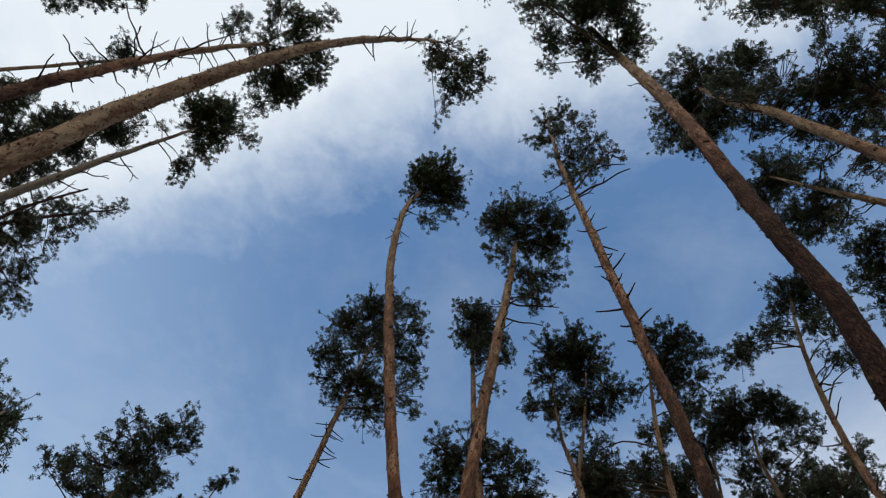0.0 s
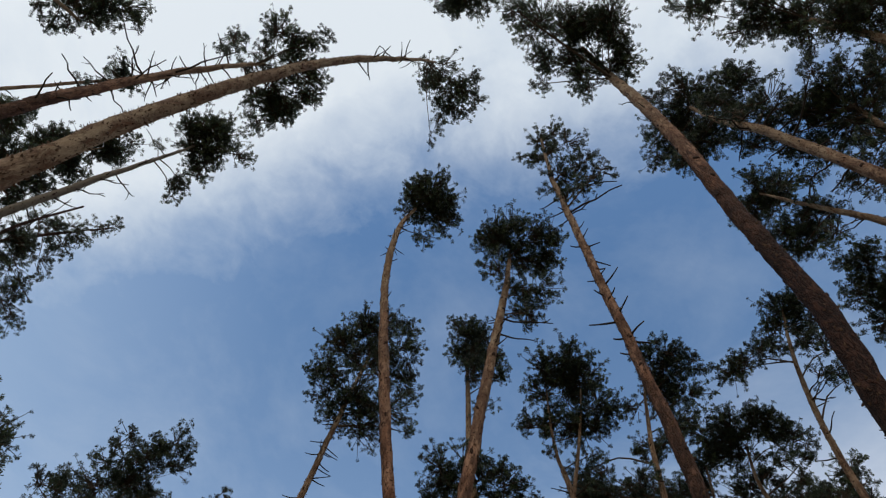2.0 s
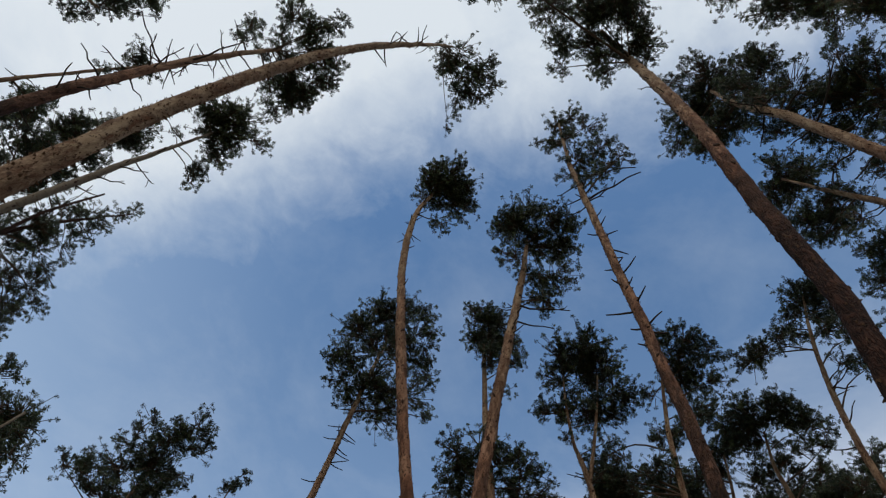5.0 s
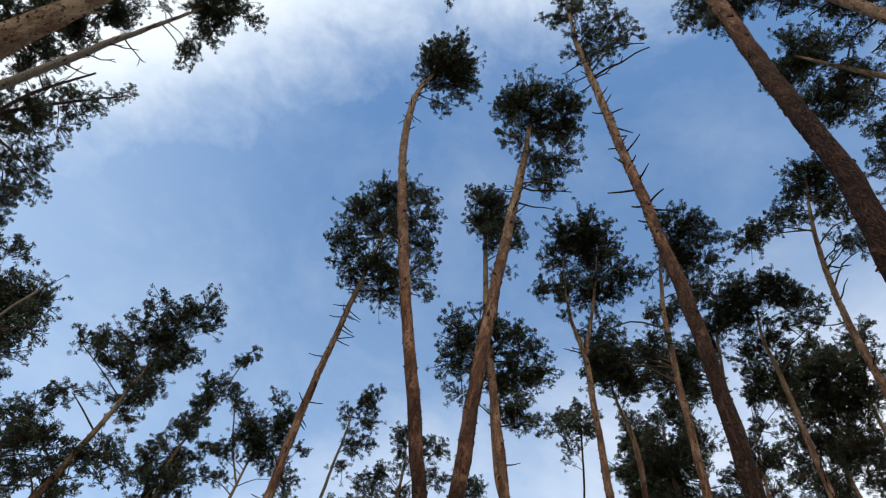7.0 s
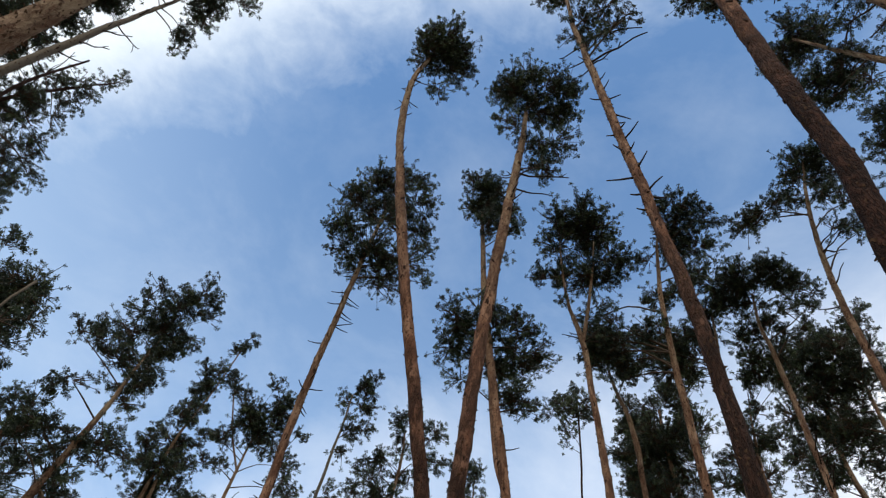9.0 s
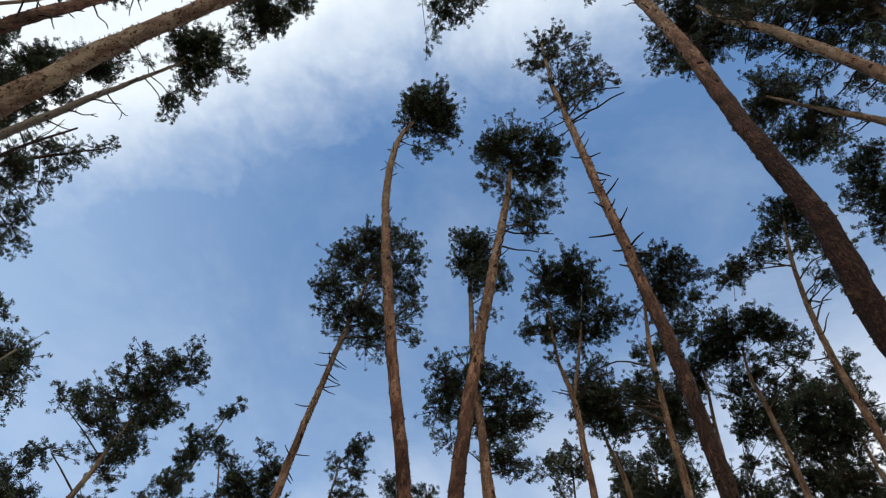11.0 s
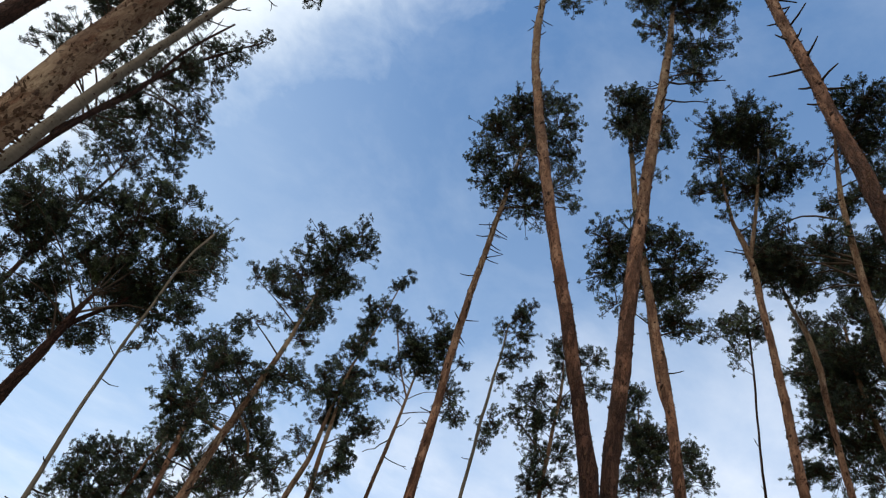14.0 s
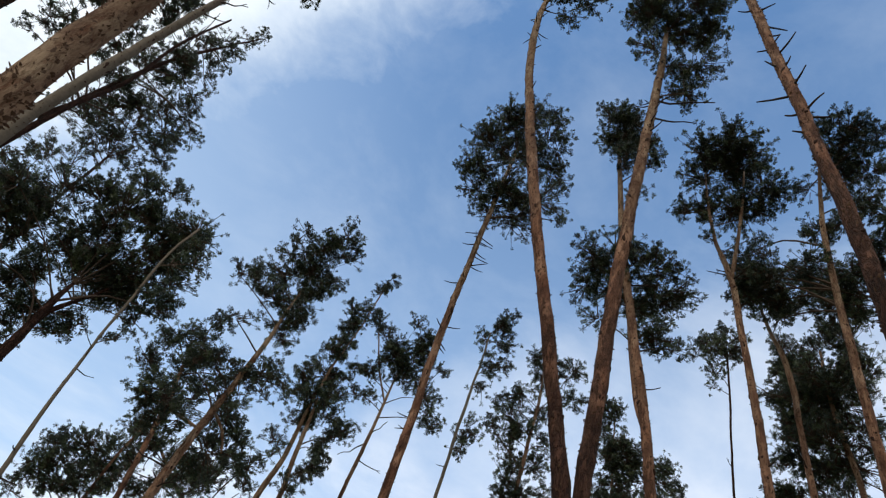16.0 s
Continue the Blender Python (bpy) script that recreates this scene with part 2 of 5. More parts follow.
def tube(line, sides, rough=0.0, seed=0):
    """Vertices and faces of a round, uneven tube along the line (x, y, z, r), closed at its tip."""
    line = np.asarray(line, float)
    ways = np.gradient(line[:, :3], axis=0)
    ways /= np.linalg.norm(ways, axis=1)[:, None] + 1e-9
    side = np.cross(ways, np.array([0.31, 0.95, 0.05]))
    side /= np.linalg.norm(side, axis=1)[:, None] + 1e-9
    other = np.cross(ways, side)
    a = np.arange(sides) * 2 * np.pi / sides
    ring = np.cos(a)[None, :, None] * side[:, None] + np.sin(a)[None, :, None] * other[:, None]
    r = np.repeat(line[:, 3:4], sides, 1)
    if rough:
        for i in range(len(line)):
            for j in range(sides):
                s = Vector((line[i, 2] * 2.2, math.cos(a[j]) * 1.6 + seed * 7.1, math.sin(a[j]) * 1.6))
                w = Vector((line[i, 2] * 0.5, seed * 3.3, 1.0))
                e = Vector((line[i, 2] * 6.0, math.cos(a[j]) * 3.1 + seed * 4.3, math.sin(a[j]) * 3.1))
                r[i, j] *= 1 + rough * noise.noise(s) + rough * 0.8 * noise.noise(w) + rough * 0.7 * noise.noise(e)
    verts = (line[:, None, :3] + ring * r[..., None]).reshape(-1, 3)
    faces = []
    for i in range(len(line) - 1):
        for j in range(sides):
            k = (j + 1) % sides
            faces.append((i * sides + j, i * sides + k, (i + 1) * sides + k, (i + 1) * sides + j))
    faces.append(tuple(range((len(line) - 1) * sides, len(line) * sides)))
    return verts.tolist(), faces


def crooked(line, seed):
    """The line with a slight wander, and a swelling at each old whorl of branches."""
    rng = np.random.default_rng(seed + 400)
    whorls = np.cumsum(rng.uniform(0.3, 0.7, 80))
    for q in line:
        free = min(1.0, q[2] / 3)
        for c in range(2):
            q[c] += free * (0.022 * noise.noise(Vector((q[2] * 0.9, seed * 5.7, c * 9.0))) + 0.009 * noise.noise(Vector((q[2] * 3.1, seed * 2.3, c * 4.0))))
        near = np.min(np.abs(whorls - q[2]))
        q[3] *= 1 + 0.07 * math.exp(-(near / 0.06) ** 2)
    return line


def sample(line, z):
    i = int(np.clip(np.searchsorted(line[:, 2], z), 1, len(line) - 1))
    a, b = line[i - 1], line[i]
    t = np.clip((z - a[2]) / max(1e-6, b[2] - a[2]), 0, 1)
    return a + (b - a) * t


def unit(a):
    return a / (np.linalg.norm(a, axis=-1, keepdims=True) + 1e-9)


def needle_spray(centre, root, radius, rng, dense=1.0):
    """Twigs that fan out from the root through a loose, ragged cloud, each set with round brushes of needles."""
    twigs = max(7, int(39 * dense * (radius / 0.5) ** 1.75))
    centre, root = np.array(centre), np.array(root)
    axis = unit(centre - root)
    # a few shoots set the cloud's uneven outline, and the twigs gather round them
    shoots = max(5, twigs * 3 // 5)
    reach = unit(rng.normal(size=(shoots, 3)) + axis * 0.35 + (0, 0, 0.2)) * radius * rng.uniform(0.15, 1.0, size=(shoots, 1)) ** 0.6 * 1.15
    pick = rng.integers(0, shoots, twigs)
    tip = centre + reach[pick] + rng.normal(size=(twigs, 3)) * 0.09
    start = centre + reach[pick] * 0.25 - axis * radius * 0.3 + rng.normal(size=(twigs, 3)) * radius * 0.08
    bow = (start + tip) / 2
    # wood: thin three-sided twigs
    side = unit(np.cross(tip - start, (0.3, 0.9, 0.2)))
    over = unit(np.cross(tip - start, side))
    a = np.arange(3) * 2 * np.pi / 3
    ring = np.cos(a)[:, None] * side[:, None] + np.sin(a)[:, None] * over[:, None]
    wood = np.stack([start, tip], 1)[:, :, None] + ring[:, None] * np.array([0.011, 0.005])[None, :, None, None]
    first = (np.arange(twigs) * 6)[:, None, None]
    wood_f = (first + np.array([(0, 1, 4, 3), (1, 2, 5, 4), (2, 0, 3, 5)])[None]).reshape(-1, 4)
    # brushes: one at each twig's tip, others behind it; a brush is a ball of stiff blades joined at its heart
    each = rng.integers(1, 4, twigs)
    own = np.repeat(np.arange(twigs), each)
    last = np.concatenate([[True], own[1:] != own[:-1]])[:, None]
    count, blades = len(own), 28
    run = tip - bow
    at = np.where(last, 1.0, rng.uniform(0.15, 0.85, size=(count, 1)))
    heart = bow[own] + run[own] * at + rng.normal(size=(count, 3)) * np.where(last, 0.01, 0.07)
    ways = unit(unit(run[own]) + rng.normal(size=(count, 3)) * 0.4 + (0, 0, 0.3))
    size = rng.uniform(0.05, 0.094, size=(count, 1, 1))
    out = unit(unit(rng.normal(size=(count, blades, 3))) + ways[:, None] * rng.uniform(0.1, 0.6, size=(count, 1, 1)))
    end = heart[:, None] + out * size * rng.uniform(0.6, 1.1, size=(count, blades, 1))
    wide = unit(np.cross(out, rng.normal(size=(count, blades, 3)))) * size * 0.115
    ball = np.concatenate([heart[:, None], np.stack([end - wide, end + wide], 2).reshape(count, -1, 3)], 1)
    fan = np.stack([np.zeros(blades, int), 1 + 2 * np.arange(blades), 2 + 2 * np.arange(blades)], 1)
    faces = (np.arange(count)[:, None, None] * (1 + 2 * blades) + fan[None]).reshape(-1, 3)
    return wood.reshape(-1, 3).tolist(), wood_f.tolist(), ball.reshape(-1, 3), faces


def quick_mesh(name, verts, faces, mat):
    mesh = bpy.data.meshes.new(name)
    n, k = faces.shape
    mesh.vertices.add(len(verts))
    mesh.vertices.foreach_set("co", np.asarray(verts, np.float32).ravel())
    mesh.loops.add(n * k)
    mesh.loops.foreach_set("vertex_index", faces.ravel().astype(np.int32))
    mesh.polygons.add(n)
    mesh.polygons.foreach_set("loop_start", np.arange(0, n * k, k, dtype=np.int32))
    mesh.materials.append(mat)
    mesh.update()
    return mesh


def limb_to(tip, line, crown_low, rng):
    """A bowed limb from the trunk to where its spray of needles begins."""
    x, y, z, r = tip
    near = sample(line, z)
    side = math.hypot(x - near[0], y - near[1])
    foot = sample(line, min(max(z - side * rng.uniform(0.2, 0.75) - 0.1, crown_low + rng.uniform(0, 0.8)), line[-1, 2] - 0.05))
    end = np.array([x, y, z])
    run = end - foot[:3]
    length = np.linalg.norm(run)
    stop = foot[:3] + run * max(0.25, 1 - 0.55 * r / (length + 1e-6))
    thick = min(foot[3] * 0.4, 0.009 + 0.0095 * length)
    mid = foot[:3] + (stop - foot[:3]) * 0.5 + np.array([0, 0, 0.1 * length]) + rng.normal(size=3) * 0.04 * length
    return [(*foot[:3], thick), (*mid, thick * 0.75), (*stop, thick * 0.45)], stop


def between(tips, rng):
    """Smaller sprays that close the crown between neighbouring ones, and where each one branches off."""
    out = []
    for i, a in enumerate(tips):
        near = sorted((math.dist(a[:3], b[:3]), k) for k, b in enumerate(tips) if k != i)[:3]
        for far, k in near:
            b = tips[k]
            if k > i or rng.random() < 0.35:
                r = 0.5 * (a[3] + b[3])
                if far < 3.6 * r:
                    w = rng.uniform(0.3, 0.7)
                    mid = [a[c] * w + b[c] * (1 - w) + rng.normal() * 0.3 * r for c in range(3)]
                    out.append(((*mid, r * rng.uniform(0.6, 0.85)), a[:3]))
    return out


def flakes(tree, line, rng, flaky=0.0):
    """Thin curls of bark that stand off the trunk."""
    length = line[-1, 2]
    count = int(min(900, 46 * length) * (1 + 2.2 * flaky))
    at = rng.uniform(0.1, 0.8, count) * length
    # a rough, scaly patch on the flakiest trunk
    rough = int(130 * flaky)
    at[:rough] = rng.normal(3.75, 0.13, rough)
    p = np.array([sample(line, z) for z in at])
    a = rng.uniform(0, 2 * np.pi, count)
    out = np.stack([np.cos(a), np.sin(a), np.zeros(count)], 1)
    side = np.stack([-np.sin(a), np.cos(a), np.zeros(count)], 1)
    up = np.tile((0.0, 0.0, 1.0), (count, 1))
    turn = rng.uniform(-1.3, 1.3, (count, 1))
    side, up = side * np.cos(turn) + up * np.sin(turn), up * np.cos(turn) - side * np.sin(turn)
    grow = np.full((count, 1), 1 - 0.3 * flaky)
    grow[:rough] = 0.9
    wide = rng.uniform(0.005, 0.02, (count, 1)) * grow
    tall = rng.uniform(0.008, 0.032, (count, 1)) * grow
    lift = rng.uniform(0.004, 0.024, (count, 1)) * grow * (1 + 0.2 * flaky)
    foot = p[:, :3] + out * p[:, 3:4]
    corners = [foot - side * wide - out * 0.01, foot + side * wide - out * 0.01,
               foot + side * wide * 0.35 + up * tall + out * lift, foot - side * wide * 0.2 + up * tall * 1.2 + out * lift,
               foot + side * wide * 0.5 + up * tall * 0.6 - out * 0.012, foot - side * wide * 0.5 + up * tall * 0.6 - out * 0.012]
    verts = np.stack(corners, 1).reshape(-1, 3)
    first = (np.arange(count) * 6)[:, None, None]
    quads = (first + np.array([(0, 1, 2, 3), (4, 5, 3, 2)])[None]).reshape(-1, 4)
    ob = new("loose_bark", quick_mesh("loose_bark", verts, quads, FLAKE))
    ob.parent = tree
    tagged(ob, "curled brown bark flakes", kind="stuff")


def dead_branch(tree, p, way, rng):
    """A dry, kinked branch with a blunt broken end, and side twigs on the longer ones; p is its place on the trunk (x, y, z, r)."""
    reach = np.linalg.norm(way)
    thick = min(p[3] * 0.34, 0.011 + 0.008 * min(reach, 1.3))
    foot, along = p[:3], unit(way)
    lines, spots = [], [foot]
    steps = 2 if reach < 0.5 else 4
    for k in range(1, steps + 1):
        kink = rng.normal(size=3) * 0.028 * reach * (k < steps) + np.array([0, 0, -0.05 * reach * math.sin(math.pi * k / steps)])
        spots.append(foot + along * p[3] * 0.7 * (1 - k / steps) + way * k / steps + kink)
    lines.append([(*q, thick * (1.15 - 0.6 * k / steps)) for k, q in enumerate(spots)])
    for _ in range(int(rng.integers(0, 3)) if reach > 0.45 else 0):
        k = int(rng.integers(1, len(spots) - 1))
        off = unit(along + rng.normal(size=3) * 0.8) * reach * rng.uniform(0.12, 0.3)
        lines.append([(*spots[k], thick * 0.6), (*(spots[k] + off * 0.5 + rng.normal(size=3) * 0.02), thick * 0.5), (*(spots[k] + off), thick * 0.3)])
    verts, faces = [], []
    for nodes in lines:
        v, f = tube(curve(nodes, 0.12), 6, 0.12, p[2])
        faces += [tuple(i + len(verts) for i in g) for g in f]
        verts += v
    part("dead_branch", verts, faces, DEADWOOD, tree)


def pine(label, base, stem, sprays, dead, seed, forks=(), bark_line=6.5, dense=1.0, flaky=0.0, snags=(), bark=None):
    rng = np.random.default_rng(seed)
    tree = new("pine_tree")
    tree.location = (*base, -0.1)
    tagged(tree, label, "tree", group="pines of the stand")
    line = crooked(curve(stem, 0.13 if stem[0][3] > 0.1 else 0.2), seed)
    v, f = tube(line, 18 if stem[0][3] > 0.06 else 12, 0.06, seed)
    trunk = part("trunk", v, f, bark or BARK, tree)
    trunk["bark_line"] = bark_line
    stems = [(line, sprays)]
    for nodes, tips, *own_line in forks:
        branch = curve(nodes, 0.25)
        v, f = tube(branch, 10, 0.06, seed + 50)
        ob = part("fork_stem", v, f, BARK, tree)
        ob["bark_line"] = own_line[0] if own_line else bark_line
        stems.append((branch, tips))
    for line_, tips in stems:
        if not tips:
            continue
        lowest = min(t[2] for t in tips)
        crown_low = max(line_[0, 2], min(lowest, line_[-1, 2] - 1.5) - 0.9)
        runs = [(tip, *limb_to(tip, line_, crown_low, rng)) for tip in tips]
        for tip, start in between(tips, rng):
            a, b = np.array(start), np.array(tip[:3])
            runs.append((tip, [(*a, 0.014), (*(0.5 * (a + b) + (0, 0, 0.03)), 0.011), (*b, 0.007)], a))
        for tip, nodes, stop in runs:
            v, f = tube(curve(nodes, 0.3), 6, 0.1, seed)
            wv, wf, nv, nf = needle_spray(tip[:3], stop, tip[3] * 1.15, rng, dense)
            f += [tuple(i + len(v) for i in g) for g in wf]
            limb = part("limb", v + wv, f, TWIG, tree)
            ob = new("needle_spray", quick_mesh("needle_spray", nv, nf, NEEDLES))
            ob.parent = limb
            tagged(ob, kind="stuff")
    if stem[0][3] > 0.1:
        flakes(tree, line, rng, flaky)
    # dead branches left on the bare trunk: those that stand out, then short ones all round
    count, size, lo, hi = dead
    top = line[-1, 2]
    for z, *way in snags:
        dead_branch(tree, sample(line, z), np.array(way), rng)
    for _ in range(count):
        z = top * rng.uniform(lo, hi)
        a = rng.uniform(0, 2 * math.pi)
        reach = size * rng.uniform(0.3, 1.2) * (0.6 + 0.9 * (z / top - lo) / (hi - lo))
        dead_branch(tree, sample(line, z), np.array([math.cos(a), math.sin(a), rng.uniform(-0.1, 0.6)]) * reach, rng)
    # dark scars where branches were shed, in loose whorls
    z = 3.5 + rng.uniform(0, 0.5) + 5 * flaky
    while z < top * 0.9:
        for _ in range(int(rng.integers(1, 5))):
            p = sample(line, z + rng.uniform(-0.12, 0.12))
            a = rng.uniform(0, 2 * math.pi)
            scar(tree, p, a, rng)
        z += rng.uniform(0.35, 0.8)
    return tree


def scar_mesh():
    """A low, ragged knob about one unit across, lying in the yz plane."""
    verts, faces = [], []
    for k, (out, wide) in enumerate(((-0.6, 1.0), (0.1, 0.95), (0.2, 0.6))):
        for i in range(10):
            a = 2 * math.pi * i / 10
            w = wide * (1 + 0.16 * math.sin(2 * a + 0.7) + 0.12 * math.sin(3 * a))
            verts.append((out, 0.5 * w * math.cos(a), 0.62 * w * math.sin(a)))
    verts.append((0.12, 0.0, 0.0))
    for k in range(2):
        for i in range(10):
            j = (i + 1) % 10
            faces.append((k * 10 + i, k * 10 + j, k * 10 + 10 + j, k * 10 + 10 + i))
    faces += [(20 + i, 20 + (i + 1) % 10, 30) for i in range(10)]
    mesh = bpy.data.meshes.new("branch_scar")
    mesh.from_pydata(verts, [], faces)
    mesh.materials.append(SCAR)
    mesh.polygons.foreach_set("use_smooth", [True] * len(mesh.polygons))
    return mesh


SCAR_MESH = scar_mesh()


def scar(tree, p, a, rng):
    ob = new("branch_scar", SCAR_MESH)
    ob.parent = tree
    s = min(0.07, p[3] * 0.65) * rng.uniform(0.3, 1.0) ** 1.3
    ob.matrix_local = Matrix.LocRotScale((p[0] + math.cos(a) * p[3] * 1.03, p[1] + math.sin(a) * p[3] * 1.03, p[2]), Euler((rng.uniform(-0.5, 0.5), 0, a)), (s, s * rng.uniform(0.6, 1.1), s * rng.uniform(0.9, 2.6)))


pine('slender pine with bare knotty trunk, bent top and small crown', (1.46, 5.68),
     stem=[(0, 0, 0, 0.13), (-0.03, 0.01, 0.61, 0.1), (-0.13, 0.02, 2.54, 0.1), (-0.49, 0.08, 5.08, 0.09), (-0.59, 0.1, 5.57, 0.09), (-0.64, 0.11, 5.82, 0.08), (-0.94, 0.16, 7.2, 0.08), (-1.31, 0.22, 8.85, 0.08), (-1.82, 0.31, 11.24, 0.09), (-2.36, 0.4, 14.12, 0.08), (-2.69, 0.45, 16.61, 0.08), (-2.8, 0.47, 18.84, 0.07), (-2.61, 0.44, 20.9, 0.04)],
     sprays=[(-2.76, 0.06, 20.62, 0.52), (-2.22, -0.27, 21.05, 0.49), (-1.78, 0.11, 21.22, 0.44), (-1.8, 0.71, 21, 0.51), (-2.07, 0.63, 19.09, 0.31), (-2.82, 0.68, 20.74, 0.3), (-2.3, 0.43, 21.17, 0.51)],
     dead=(34, 0.26, 0.5, 0.95), seed=1, dense=1.2, bark_line=7.0)
pine('leaning pine with short dead twigs and a broad round crown', (-1.19, 10.42),
     stem=[(0, 0, 0, 0.13), (0, 0, 1.01, 0.1), (-0.01, 0, 4.21, 0.09), (-0.05, -0.01, 8.42, 0.08), (-0.13, -0.02, 10.46, 0.08), (-0.11, -0.01, 13.02, 0.07), (-0.05, -0.01, 16.04, 0.06), (0.03, 0, 18.91, 0.04)],
     sprays=[(-0.92, -0.54, 16.6, 0.43), (-0.92, -0.18, 18.55, 0.55), (-0.5, -0.47, 19.62, 0.53), (0.26, -0.65, 19.76, 0.57), (0.98, -0.41, 19.13, 0.52), (1.35, 0.6, 18.72, 0.49), (1.16, -0.25, 16.13, 0.53), (0.66, 0.18, 15.52, 0.53), (0.15, -0.38, 16.25, 0.58), (-0.73, -0.14, 16.14, 0.38), (-0.12, 0.21, 15.57, 0.33), (1.69, 0.19, 16.04, 0.18), (0.29, -0.11, 18.34, 0.68)],
     dead=(26, 0.36, 0.4, 0.95), seed=2,
     snags=[(11.1, 0.34, 0.04, 0.11), (12.51, -0.37, -0.02, -0.09), (13.55, 0.41, 0.02, -0.11), (14.0, -0.36, 0.02, -0.08), (14.3, 0.38, 0.13, -0.08), (14.45, -0.37, -0.04, -0.18), (15.21, -0.31, 0.03, -0.14), (15.36, 0.35, 0.02, -0.05)], dense=1.15)
pine('reddish pine leaning under a dense oval crown', (1.2, 6.42),
     stem=[(0, 0, 0, 0.13), (0, 0, 0.66, 0.11), (0.01, 0, 2.76, 0.1), (0.04, -0.01, 5.52, 0.09), (0.05, -0.01, 6.17, 0.1), (0.06, -0.01, 6.44, 0.1), (0.1, -0.02, 7.9, 0.1), (0.19, -0.04, 10.34, 0.1), (0.33, -0.06, 12.78, 0.1), (0.51, -0.1, 15.7, 0.09), (0.61, -0.12, 17.4, 0.08), (0.67, -0.13, 19.91, 0.04)],
     sprays=[(0.09, -0.39, 19.66, 0.51), (0.5, -0.83, 20.23, 0.51), (1.11, -0.85, 19.72, 0.52), (1.7, -0.09, 19.92, 0.49), (1.55, -0.28, 17.33, 0.38), (1.08, 0.07, 19.62, 0.61), (0.28, -0.22, 17.99, 0.41), (1.26, -0.2, 15.9, 0.32), (1.08, -0.11, 16.95, 0.34), (-0.1, -0.14, 19.95, 0.24), (0.82, -0.07, 15.93, 0.2), (1.69, -0.78, 19.96, 0.24)],
     dead=(8, 0.4, 0.6, 0.85), seed=3,
     snags=[(13.44, 0.24, -0.14, 0.09), (13.8, 0.23, -0.36, 0.06), (13.95, -0.32, -0.13, -0.02), (14.46, -0.18, 0.16, 0.01), (14.53, 0.91, -0.09, 0.02), (15.04, -0.2, -0.04, 0.11), (15.34, 1.23, -0.15, 0.21)], bark_line=7.3, dense=1.15)
pine('pale forked pine with one narrow and one broad crown', (3.16, 8.86),
     stem=[(0, 0, 0, 0.129), (-0.03, 0.01, 1.05, 0.103), (-0.14, 0.04, 4.37, 0.0946), (-0.51, 0.15, 8.74, 0.086), (-0.8, 0.24, 10.88, 0.086), (-1.13, 0.34, 13.41, 0.086), (-1.31, 0.39, 15.34, 0.0688), (-1.46, 0.44, 17.14, 0.0602), (-1.61, 0.48, 18.93, 0.0344)],
     sprays=[(-1.89, 0.13, 19.53, 0.45), (-1.36, 0.03, 19.07, 0.44), (-0.75, 0.59, 18.93, 0.41), (-1.82, 0.79, 18.93, 0.38), (-1.34, 0.18, 17.19, 0.4), (-0.8, -0.03, 17, 0.27), (-1.05, 0.08, 15.68, 0.26), (-1.51, 0.35, 18.59, 0.46)],
     dead=(6, 0.4, 0.4, 0.7), seed=4, dense=1.4,
     forks=[([(-0.53, 0.17, 8.9, 0.06), (-0.6, 0.45, 9.6, 0.06), (-0.64, 0.67, 10.35, 0.05), (-0.78, 0.71, 11.54, 0.04), (-0.88, 0.73, 12.92, 0.03)],
             [(-1.86, 0.3, 13.41, 0.35), (-1.77, 1.08, 13.16, 0.33), (-1.39, 0.25, 13.74, 0.3), (-0.91, 0.11, 13.15, 0.4), (-0.45, 0.06, 13.07, 0.39), (0.1, 0.36, 12.87, 0.31), (-0.04, 0.97, 12.92, 0.41), (-0.69, 0.8, 12.51, 0.34), (-0.21, 0.45, 11.49, 0.29), (-1.52, 0.63, 11.69, 0.21), (0.04, 0.54, 11.36, 0.18), (-0.57, 0.73, 11.55, 0.25), (-1.23, 0.65, 12.88, 0.34)])])
